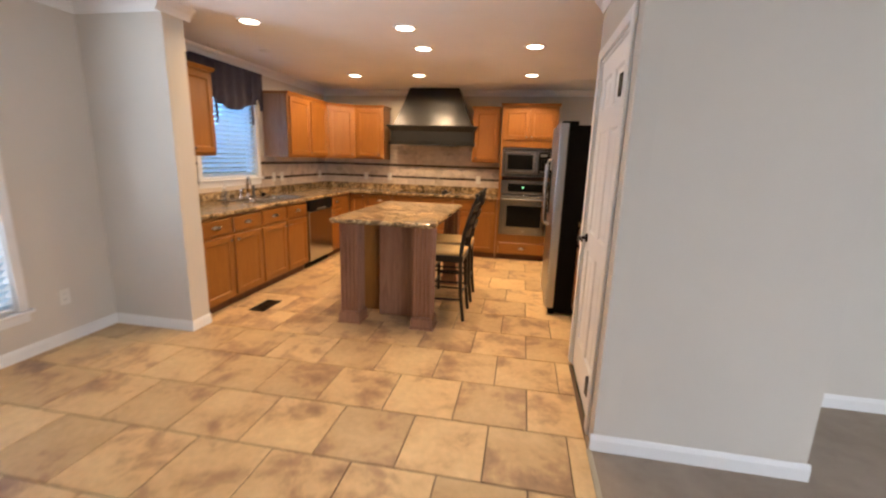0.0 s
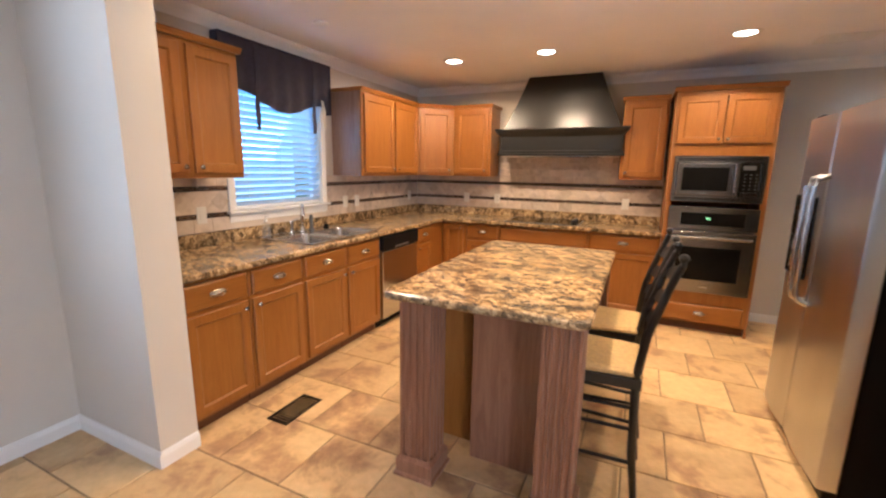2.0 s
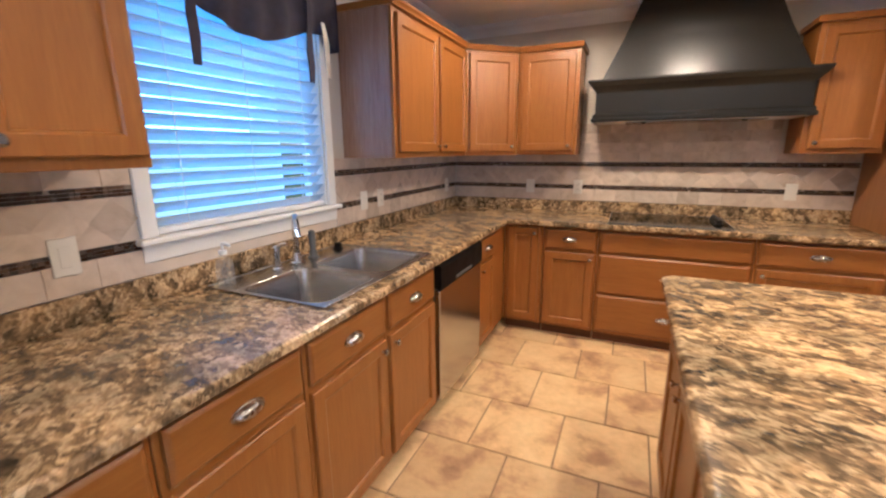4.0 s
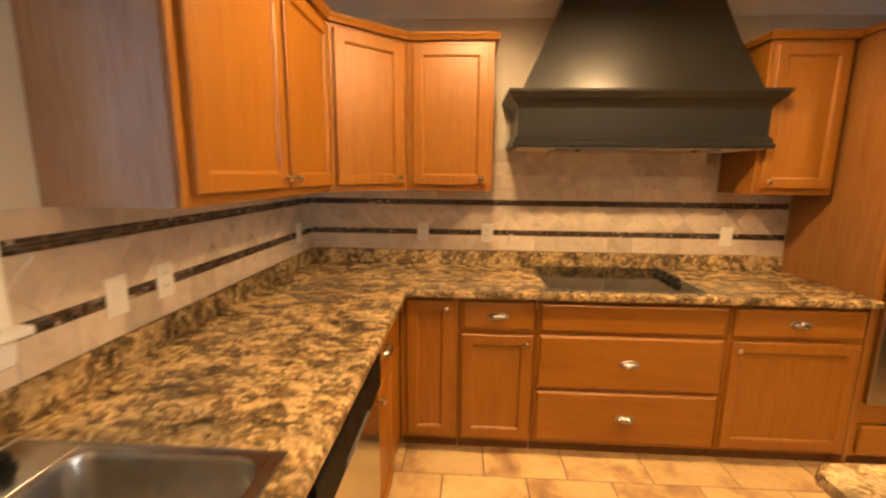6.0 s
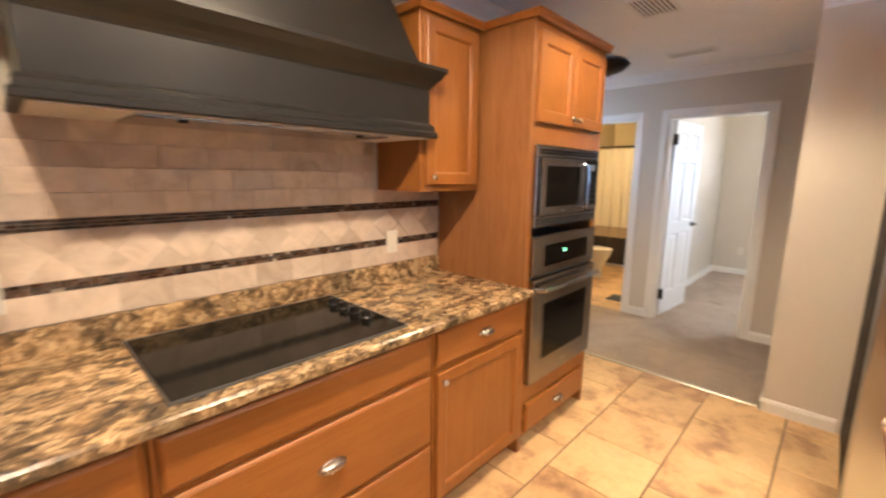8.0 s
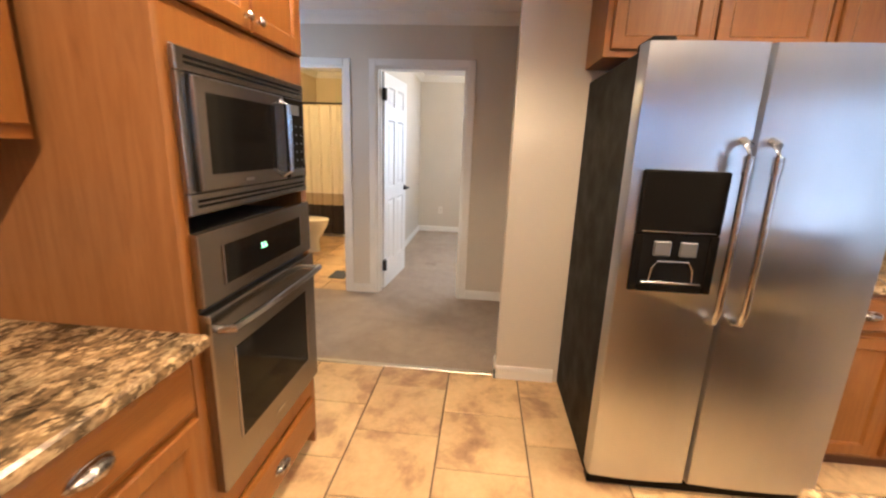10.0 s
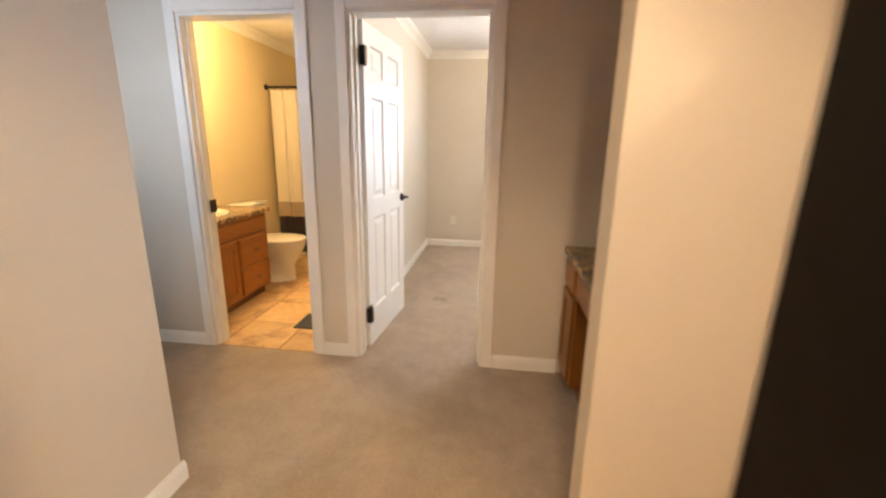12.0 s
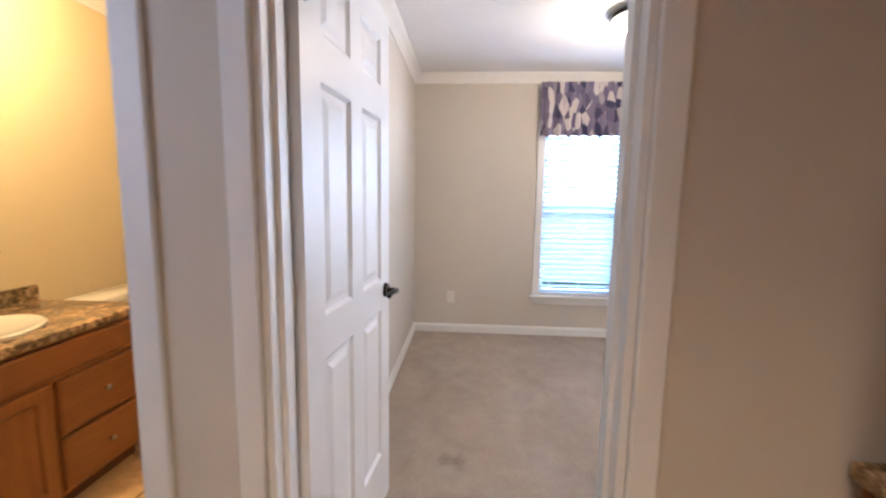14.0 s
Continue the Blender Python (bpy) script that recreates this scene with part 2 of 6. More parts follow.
def translucent(name, color, amount):
    m, nt, p = mat(name)
    v = coords(nt)
    n = noise_tex(nt, v, 60, 3)
    r = ramp(nt, n.outputs[0], [(0.3, tuple(c * 0.92 for c in color)), (0.7, color)])
    nt.links.new(r.outputs[0], p.inputs["Base Color"])
    p.inputs["Roughness"].default_value = 0.5
    t = nt.nodes.new("ShaderNodeBsdfTranslucent")
    t.inputs[0].default_value = (*color, 1)
    mx = nt.nodes.new("ShaderNodeMixShader")
    mx.inputs[0].default_value = amount
    nt.links.new(p.outputs[0], mx.inputs[1])
    nt.links.new(t.outputs[0], mx.inputs[2])
    nt.links.new(mx.outputs[0], nt.nodes["Material Output"].inputs[0])
    return m


def glass_mat(name):
    m, nt, p = mat(name)
    p.inputs["Base Color"].default_value = (0.95, 0.98, 1, 1)
    p.inputs["Transmission Weight"].default_value = 1.0
    p.inputs["Roughness"].default_value = 0.02
    p.inputs["IOR"].default_value = 1.1
    return m


def clear_plastic(name):
    m, nt, p = mat(name)
    p.inputs["Base Color"].default_value = (0.6, 0.62, 0.62, 1)
    p.inputs["Roughness"].default_value = 0.12
    p.inputs["Alpha"].default_value = 0.16
    return m


WOOD = wood("oak_cabinet", (0.250, 0.090, 0.0125), (0.285, 0.110, 0.0165), (0.320, 0.130, 0.0215))
WOOD_H = wood("oak_cabinet_horizontal", (0.250, 0.090, 0.0125), (0.285, 0.110, 0.0165), (0.320, 0.130, 0.0215), "x")
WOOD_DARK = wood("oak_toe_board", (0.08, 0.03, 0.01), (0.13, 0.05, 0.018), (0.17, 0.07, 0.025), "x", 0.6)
WOOD_VENEER = wood("oak_side_veneer", (0.235, 0.100, 0.028), (0.30, 0.132, 0.040), (0.36, 0.165, 0.056))
# glossy vinyl side; the window's pale sheen is put into its colour
WOOD_SIDE = wood("pale_vinyl_sheen_veneer", (0.27, 0.155, 0.10), (0.33, 0.20, 0.135), (0.39, 0.25, 0.175), rough=0.2)
WOOD_RED = wood("cherry_island_wood", (0.21, 0.095, 0.052), (0.29, 0.138, 0.076), (0.36, 0.18, 0.102))
STONE = counter_stone("mottled_counter_laminate")
TILE = floor_tile_mat("stone_look_floor_tile")
GROUT = plain("floor_grout", (0.17, 0.115, 0.07), 0.9, bmp=0.4)
CARPET = carpet_mat("beige_carpet")
WALL = plain("wall_paint", (0.60, 0.555, 0.48), 0.75, var=0.03, scale=1.5, bmp=0.10, bscale=160)
WALL_BATH = plain("bath_wall_paint", (0.66, 0.56, 0.36), 0.7, var=0.03, scale=1.5, bmp=0.1, bscale=160)
CEILING = plain("ceiling_paint", (0.88, 0.875, 0.885), 0.85, var=0.03, scale=2, bmp=0.35, bscale=90)
TRIM = plain("white_trim_paint", (0.80, 0.79, 0.76), 0.42, var=0.03, scale=5)
DOORWHITE = plain("white_door_paint", (0.80, 0.80, 0.79), 0.38, var=0.03, scale=4, bmp=0.05, bscale=120)
BLACKPAINT = plain("black_hood_paint", (0.013, 0.0125, 0.012), 0.33, var=0.02, scale=3)
CHAIRBLACK = plain("black_chair_paint", (0.012, 0.011, 0.011), 0.32, var=0.2)
RUSH = plain("natural_rush", (0.50, 0.34, 0.14), 0.75, var=0.2, scale=60, bmp=0.6, bscale=240)
STEEL = steel_mat("brushed_steel", (0.54, 0.545, 0.56), 0.2)
STEEL_BRUSHED = steel_mat("brushed_steel_door", (0.56, 0.57, 0.59), 0.28, (0.3, 0.3, 0.1), 0.88)
STEEL_SINK = steel_mat("sink_steel", (0.50, 0.485, 0.465), 0.23, (3, 3, 3))
STEEL_DARK = steel_mat("dark_oven_steel", (0.33, 0.31, 0.29), 0.24, (1, 1, 50))
CHROME = plain("chrome", (0.72, 0.71, 0.70), 0.13, 1.0, 0.03)
NICKEL = plain("brushed_nickel", (0.44, 0.40, 0.36), 0.26, 1.0, 0.08, 40)
BLACKGLASS = plain("black_glass", (0.007, 0.0065, 0.006), 0.08, var=0.1, spec=0.11)
BLACKPLASTIC = plain("black_plastic", (0.006, 0.0057, 0.0055), 0.55, var=0.15, spec=0.1)
GREYPLASTIC = plain("dark_grey_plastic", (0.09, 0.09, 0.09), 0.45)
BRONZE = plain("oil_rubbed_bronze", (0.028, 0.022, 0.018), 0.35, 0.8, 0.2)
PLATE = plain("ivory_plate", (0.72, 0.69, 0.62), 0.4, var=0.03)
# white slats with the bluish daylight tinted into their colour
SLAT = translucent("daylight_tinted_blind_slat", (0.66, 0.76, 0.84), 0.22)
VINYL = plain("white_vinyl_frame", (0.80, 0.81, 0.82), 0.4, var=0.03)
FABRIC = plain("dark_valance_cloth", (0.042, 0.036, 0.055), 0.95, var=0.25, scale=25, bmp=0.4, bscale=500)
PRINT = valance_print("patterned_valance_cloth")
TRAV = travertine("travertine_tile")
TRAV_GROUT = plain("tile_grout", (0.58, 0.495, 0.405), 0.9, var=0.08)
MOSAIC = mosaic_mat("glass_mosaic")
LAMP_GLOW = glow("lit_bulb", (1.0, 0.82, 0.58), 14)
SOFT_GLOW = glow("lit_glass_shade", (1.0, 0.80, 0.55), 2.5)
CERAMIC = plain("white_ceramic", (0.78, 0.76, 0.70), 0.12, var=0.02, coat=0.4)
CURT_TOP = translucent("cream_curtain_cloth", (0.74, 0.68, 0.56), 0.25)
CURT_MID = plain("tan_curtain_cloth", (0.36, 0.28, 0.19), 0.9, var=0.1, bmp=0.3, bscale=300)
CURT_LOW = plain("dark_brown_curtain_cloth", (0.03, 0.02, 0.018), 0.9, var=0.1, bmp=0.3, bscale=300)
MATBLUE = plain("slate_bath_mat", (0.06, 0.07, 0.09), 0.95, var=0.2, bmp=0.6, bscale=200)
SOAP = clear_plastic("clear_plastic")
PANE = glass_mat("window_glass")
GREENLED = glow("green_digits", (0.25, 1.0, 0.35), 3)
OUTDOOR = glow("bright_outdoors", (0.36, 0.75, 1.0), 0.82)
MIRROR = plain("mirror_glass", (0.9, 0.9, 0.9), 0.01, 1.0, 0.0)
ALU = plain("threshold_metal", (0.55, 0.50, 0.40), 0.35, 1.0)
GRASS = plain("dry_lawn", (0.12, 0.14, 0.05), 0.95, var=0.3, scale=0.6)

# ---------------------------------------------------------------- building helpers


class B(object):
    """A small mesh builder."""

    def __init__(self):
        self.bm = bmesh.new()

    def box(self, x0, x1, y0, y1, z0, z1, bevel=0.0, seg=1):
        r = bmesh.ops.create_cube(self.bm, size=1)
        vs = r["verts"]
        for v in vs:
            v.co = Vector((x0 + (v.co.x + 0.5) * (x1 - x0), y0 + (v.co.y + 0.5) * (y1 - y0), z0 + (v.co.z + 0.5) * (z1 - z0)))
        if bevel:
            es = list({e for v in vs for e in v.link_edges})
            bmesh.ops.bevel(self.bm, geom=es, offset=bevel, segments=seg, profile=0.5, affect="EDGES")
        return self

    def tube(self, p, q, r0, r1=None, seg=14, caps=True):
        p, q = Vector(p), Vector(q)
        r1 = r0 if r1 is None else r1
        d = q - p
        rot = d.to_track_quat("Z", "Y").to_matrix().to_4x4()
        m = Matrix.Translation((p + q) / 2) @ rot
        bmesh.ops.create_cone(self.bm, cap_ends=caps, segments=seg, radius1=r0, radius2=r1, depth=d.length, matrix=m)
        return self

    def path(self, pts, r, seg=10):
        """A round bar along points."""
        pts = [Vector(p) for p in pts]
        rings = []
        ref = Vector((0.13, 0.27, 0.95))
        for i, p in enumerate(pts):
            d = (pts[min(i + 1, len(pts) - 1)] - pts[max(i - 1, 0)]).normalized()
            a = d.cross(ref)
            a = a.normalized() if a.length > 1e-4 else Vector((1, 0, 0))
            b = d.cross(a).normalized()
            rr = r[i] if isinstance(r, (list, tuple)) else r
            rings.append([self.bm.verts.new(p + (a * math.cos(t) + b * math.sin(t)) * rr) for t in [2 * math.pi * k / seg for k in range(seg)]])
        for u, w in zip(rings, rings[1:]):
            for k in range(seg):
                self.bm.faces.new((u[k], u[(k + 1) % seg], w[(k + 1) % seg], w[k]))
        self.bm.faces.new(rings[0][::-1])
        self.bm.faces.new(rings[-1])
        return self

    def lathe(self, c, prof, seg=24, sx=1.0, sy=1.0, caps=True):
        """Turned about z at c; prof: (radius, z) from the bottom up."""
        rings = []
        for r, z in prof:
            rings.append([self.bm.verts.new((c[0] + sx * r * math.cos(2 * math.pi * k / seg), c[1] + sy * r * math.sin(2 * math.pi * k / seg), c[2] + z)) for k in range(seg)])
        for u, w in zip(rings, rings[1:]):
            for k in range(seg):
                self.bm.faces.new((u[k], u[(k + 1) % seg], w[(k + 1) % seg], w[k]))
        if caps and prof[0][0] > 1e-5:
            self.bm.faces.new(rings[0][::-1])
        if caps and prof[-1][0] > 1e-5:
            self.bm.faces.new(rings[-1])
        return self

    def prism(self, poly, lo, hi, axis="x"):
        """poly in the other two axes (in x, y, z order), pushed from lo to hi along axis."""
        def at(a, b, c):
            return {"x": (c, a, b), "y": (a, c, b), "z": (a, b, c)}[axis]
        u = [self.bm.verts.new(at(a, b, lo)) for a, b in poly]
        w = [self.bm.verts.new(at(a, b, hi)) for a, b in poly]
        n = len(poly)
        for k in range(n):
            self.bm.faces.new((u[k], u[(k + 1) % n], w[(k + 1) % n], w[k]))
        self.bm.faces.new(u[::-1])
        self.bm.faces.new(w)
        return self

    def rings(self, x0, x1, z0, z1, prof, back):
        """A panel facing -y: prof is (inset, y) from the rim inwards; closed at the back plane."""
        loops = []
        for i, y in [(0, back)] + list(prof):
            loops.append([self.bm.verts.new(c) for c in ((x0 + i, y, z0 + i), (x1 - i, y, z0 + i), (x1 - i, y, z1 - i), (x0 + i, y, z1 - i))])
        for u, w in zip(loops, loops[1:]):
            for k in range(4):
                self.bm.faces.new((u[k], u[(k + 1) % 4], w[(k + 1) % 4], w[k]))
        self.bm.faces.new(loops[-1])
        self.bm.faces.new(loops[0][::-1])
        return self

    def loft(self, loops, cap=True):
        vs = [[self.bm.verts.new(p) for p in lp] for lp in loops]
        n = len(vs[0])
        for u, w in zip(vs, vs[1:]):
            for k in range(n):
                self.bm.faces.new((u[k], u[(k + 1) % n], w[(k + 1) % n], w[k]))
        if cap:
            self.bm.faces.new(vs[0][::-1])
            self.bm.faces.new(vs[-1])
        return self

    def data(self, name, material, smooth=False, angle=35):
        bmesh.ops.recalc_face_normals(self.bm, faces=self.bm.faces)
        me = bpy.data.meshes.new(name)
        if smooth:
            for f in self.bm.faces:
                f.smooth = True
            for e in self.bm.edges:
                if len(e.link_faces) == 2 and e.calc_face_angle(0) > radians(angle):
                    e.smooth = False
        self.bm.to_mesh(me)
        self.bm.free()
        me.materials.append(material)
        return me


def thing(name, m, label, category, group="", kind=""):
    ob = new(name)
    ob.empty_display_size = 0.1
    ob.matrix_world = m if isinstance(m, Matrix) else Matrix.Translation(m)
    return tagged(ob, label, category, group, kind)


def part(name, b, material, parent, label="", smooth=False):
    ob = new(name, b.data(name, material, smooth))
    ob.parent = parent
    if label:
        ob["label"] = label
    return ob


def solo(name, b, material, label, category="", kind="", smooth=False, group="", m=None):
    ob = new(name, b.data(name, material, smooth))
    if m is not None:
        ob.matrix_world = m
    return tagged(ob, label, category, group, kind)


# ---------------------------------------------------------------- the large structure
XW, YB, XP = -2.83, 5.95, 1.53      # window wall, back wall, fridge wall
TH = 0.12
YS, XE, YH = -4.2, 6.02, 7.31       # closing walls
HX = 2.89                           # hall wall with the two doors


def wall_y(name, x, t, spans, label, material=None):
    """A wall along y: spans (y0, y1, z0, z1) of solid wall."""
    b = B()
    for y0, y1, z0, z1 in spans:
        b.box(x, x + t, y0, y1, z0, z1)
    return solo(name, b, material or WALL, label, "wall", "structure")


def wall_x(name, y, t, spans, label, material=None):
    b = B()
    for x0, x1, z0, z1 in spans:
        b.box(x0, x1, y, y + t, z0, z1)
    return solo(name, b, material or WALL, label, "wall", "structure")


# kitchen window opening y 3.15..4.10, z 1.12..2.10; dining window y 0.0..1.42, z 0.32..2.10
KW = (3.16, 4.09, 1.13, 2.08)
DW = (0.02, 1.40, 0.34, 2.10)
wall_y("wall_west", XW - TH, TH, [(YS - TH, DW[0], 0, CEIL), (DW[0], DW[1], 0, DW[2]), (DW[0], DW[1], DW[3], CEIL), (DW[1], KW[0], 0, CEIL), (KW[0], KW[1], 0, KW[2]), (KW[0], KW[1], KW[3], CEIL), (KW[1], YB + TH, 0, CEIL)], "greige painted wall with the kitchen and dining windows")
wall_x("wall_north", YB, TH, [(XW, 1.80, 0, CEIL)], "greige painted wall behind the range hood and ovens")
wall_x("wall_wing", 2.07, 0.19, [(XW, -2.11, 0, CEIL)], "short greige wing wall beside the base cabinets")
# HW: made-up opening, out of view, letting cool light into the hall
HW = (6.32, 7.08, 0.45, 2.05)
wall_y("wall_hall_return", 1.68, TH, [(YB + TH, HW[0], 0, CEIL), (HW[0], HW[1], 0, HW[2]), (HW[0], HW[1], HW[3], CEIL), (HW[1], YH, 0, CEIL)], "greige hall wall behind the ovens")
wall_y("wall_fridge", XP, TH, [(2.40, 4.475, 0, CEIL)], "greige wall behind the refrigerator ending in a pier")
# pantry block
PX0, PX1, PY0, PY1 = 0.85, 1.80, 1.32, 2.40
wall_y("wall_pantry", PX0, 0.10, [(PY0, 1.49, 0, CEIL), (1.49, 2.27, 2.05, CEIL), (2.27, PY1, 0, CEIL)], "greige pantry wall around a white door")
wall_x("wall_pantry_front", PY0, 0.10, [(PX0 + 0.10, PX1, 0, CEIL)], "greige pantry wall facing the living room")
wall_x("wall_pantry_back", PY1 - 0.10, 0.10, [(PX0 + 0.10, PX1, 0, CEIL)], "greige pantry wall beside the side cabinet")
wall_y("wall_pantry_end", PX1 - 0.10, 0.10, [(PY0 + 0.10, PY1 - 0.10, 0, CEIL)], "greige end wall of the pantry")
wall_x("wall_living_north", 2.06, 0.12, [(PX1, XE, 0, CEIL)], "greige living room wall")
wall_x("wall_nook", 3.62, 0.10, [(XP + TH, HX, 0, CEIL)], "greige wall behind the built-in desk")
# hall wall with bath and bedroom doors
BD = (4.81, 5.56)
BA = (5.88, 6.55)
DH = 2.03
wall_y("wall_hall", HX, TH, [(2.18, BD[0] - 0.018, 0, CEIL), (BD[0] - 0.018, BD[1] + 0.018, DH, CEIL), (BD[1] + 0.018, BA[0] - 0.018, 0, CEIL), (BA[0] - 0.018, BA[1] + 0.018, DH, CEIL), (BA[1] + 0.018, YH, 0, CEIL)], "greige hall wall with bathroom and bedroom doorways")
wall_x("wall_far_north", YH, TH, [(1.68, HX + TH, 0, CEIL)], "greige end wall of the hall")
wall_x("wall_bath_north", YH, TH, [(HX + TH, 5.9, 0, CEIL)], "warm cream bathroom wall behind the vanity", WALL_BATH)
wall_y("wall_bath_east", 5.9, TH, [(5.78, YH + TH, 0, CEIL)], "warm cream bathroom wall behind the tub", WALL_BATH)
wall_x("wall_bedroom_bath", 5.66, 0.12, [(HX + TH, 6.02, 0, CEIL)], "greige wall between bedroom and bathroom")
BW = (3.70, 4.46, 0.40, 1.95)
# EW: invented second opening, out of view, for the bedroom fill lamp
EW = (2.45, 3.25, 0.40, 1.95)
wall_y("wall_east", XE, TH, [(1.40, EW[0], 0, CEIL), (EW[0], EW[1], 0, EW[2]), (EW[0], EW[1], EW[3], CEIL), (EW[1], BW[0], 0, CEIL), (BW[0], BW[1], 0, BW[2]), (BW[0], BW[1], BW[3], CEIL), (BW[1], 5.78, 0, CEIL)], "greige bedroom wall with a window")
wall_y("wall_east_living", XE, TH, [(YS, 1.40, 0, CEIL)], "greige living room wall")
# opening invented out of view to let fill light into the living room
LW = (3.4, 5.8, 0.5, 2.2)
wall_x("wall_south", YS - TH, TH, [(XW, LW[0], 0, CEIL), (LW[0], LW[1], 0, LW[2]), (LW[0], LW[1], LW[3], CEIL), (LW[1], XE + TH, 0, CEIL)], "greige living room wall with an added wide window")
solo("ceiling", B().box(XW - TH, XE + TH, YS - TH, YH + TH, CEIL, CEIL + 0.1), CEILING, "white textured ceiling", "ceiling", "structure")
b = B().box(PX0 - 0.02, XE, YS, PY0 + 0.11, -0.06, 0.004).box(PX1, XE, PY0 + 0.11, 2.06, -0.06, 0.004)
solo("floor_living_carpet", b, CARPET, "beige carpet of the living room", "carpet", "structure")
b = B().box(1.57, HX, 3.62, YH, -0.06, 0.006).box(HX, HX + TH, BD[0], BD[1], -0.06, 0.006)
solo("floor_hall_carpet", b, CARPET, "beige carpet of the hall", "carpet", "structure")
solo("floor_bedroom_carpet", B().box(HX + TH, XE, 2.18, 5.66, -0.06, 0.006), CARPET, "beige carpet of the bedroom with a faint stain", "carpet", "structure")
solo("ground", B().box(-900, 900, -900, 900, -0.5, -0.4), GRASS, "dry lawn around the house", "lawn", "structure")


def crown(name, axis, wall, a0, a1, side):
    """Crown moulding along axis on the wall plane; side: +1 or -1, into the room."""
    s = side
    prof = [(0, -0.085), (0.008, -0.085), (0.014, -0.07), (0.03, -0.045), (0.055, -0.022), (0.062, -0.012), (0.066, 0), (0, 0)]
    poly = [(wall + s * u, CEIL - 0.001 + w) for u, w in prof]
    b = B().prism(poly, a0, a1, axis)
    return solo(name, b, TRIM, "white crown moulding along the ceiling", "moulding", "structure")


crown("trim_crown_west", "y", XW, YS, 2.07, 1)
crown("trim_crown_kitchen_west", "y", XW, 2.26, YB, 1)
crown("trim_crown_north", "x", YB, XW, 1.80, -1)
crown("trim_crown_wing", "x", 2.07, XW, -2.11, -1)
crown("trim_crown_wing_back", "x", 2.26, XW, -2.11, 1)
crown("trim_crown_wing_end", "y", -2.11, 2.01, 2.32, 1)
crown("trim_crown_pantry", "y", PX0, PY0 - 0.06, PY1, -1)
crown("trim_crown_pantry_front", "x", PY0, PX0 - 0.06, PX1, -1)
crown("trim_crown_fridge", "y", XP, 2.40, 4.475, -1)
crown("trim_crown_hall", "y", HX, 3.72, YH, -1)
crown("trim_crown_hall_end", "x", YH, 1.80, HX, -1)
crown("trim_crown_bedroom", "y", XE, 2.18, 5.66, -1)
crown("trim_crown_bedroom_side", "x", 5.66, HX + TH, XE, -1)
crown("trim_crown_bath", "x", YH, HX + TH, 5.9, -1)
crown("trim_crown_bath_side", "y", 5.9, 5.78, YH, -1)


def baseboard(name, axis, wall, a0, a1, side):
    s = side
    prof = [(0, 0.003), (0.014, 0.003), (0.014, 0.066), (0.009, 0.082), (0.005, 0.09), (0, 0.09)]
    b = B().prism([(wall + s * u, w) for u, w in prof], a0, a1, axis)
    return solo(name, b, TRIM, "white painted baseboard", "baseboard", "structure")


baseboard("baseboard_west", "y", XW, YS, 2.07, 1)
baseboard("baseboard_wing", "x", 2.07, XW, -2.096, -1)
baseboard("baseboard_wing_end", "y", -2.11, 2.07, 2.26, 1)
baseboard("baseboard_pantry_front", "x", PY0, PX0 - 0.014, PX1 + 0.014, -1)
baseboard("baseboard_pantry_end", "y", PX1, PY0, 2.06, 1)
baseboard("baseboard_living", "x", 2.06, PX1 + 0.014, XE, -1)
baseboard("baseboard_north", "x", YB, 0.845, 1.814, -1)
baseboard("baseboard_hall_return", "y", 1.80, YB, YH, 1)
baseboard("baseboard_fridge", "y", XP, 4.13, 4.489, -1)
baseboard("baseboard_pier", "x", 4.475, XP - 0.014, XP + TH + 0.014, 1)
baseboard("baseboard_hall_a", "y", HX, 4.34, BD[0] - 0.082, -1)
baseboard("baseboard_hall_b", "y", HX, BD[1] + 0.082, BA[0] - 0.082, -1)
baseboard("baseboard_hall_c", "y", HX, BA[1] + 0.082, YH, -1)
baseboard("baseboard_hall_end", "x", YH, 1.80, HX, -1)
baseboard("baseboard_bedroom", "y", XE, 2.18, 5.66, -1)
baseboard("baseboard_bedroom_side", "x", 5.66, HX + TH, XE, -1)
baseboard("baseboard_bath", "x", YH, 3.98, 5.14, -1)
solo("trim_threshold_hall", B().prism([(1.545, 0.006), (1.552, 0.013), (1.582, 0.013), (1.592, 0.006)], 4.492, 5.93, "y"), ALU, "thin metal strip between tile and carpet", "threshold", "structure")
solo("trim_threshold_living", B().prism([(0.818, 0.004), (0.824, 0.010), (0.842, 0.010), (0.848, 0.004)], -3.9, PY0 - 0.016, "y"), ALU, "thin metal strip between tile and carpet", "threshold", "structure")


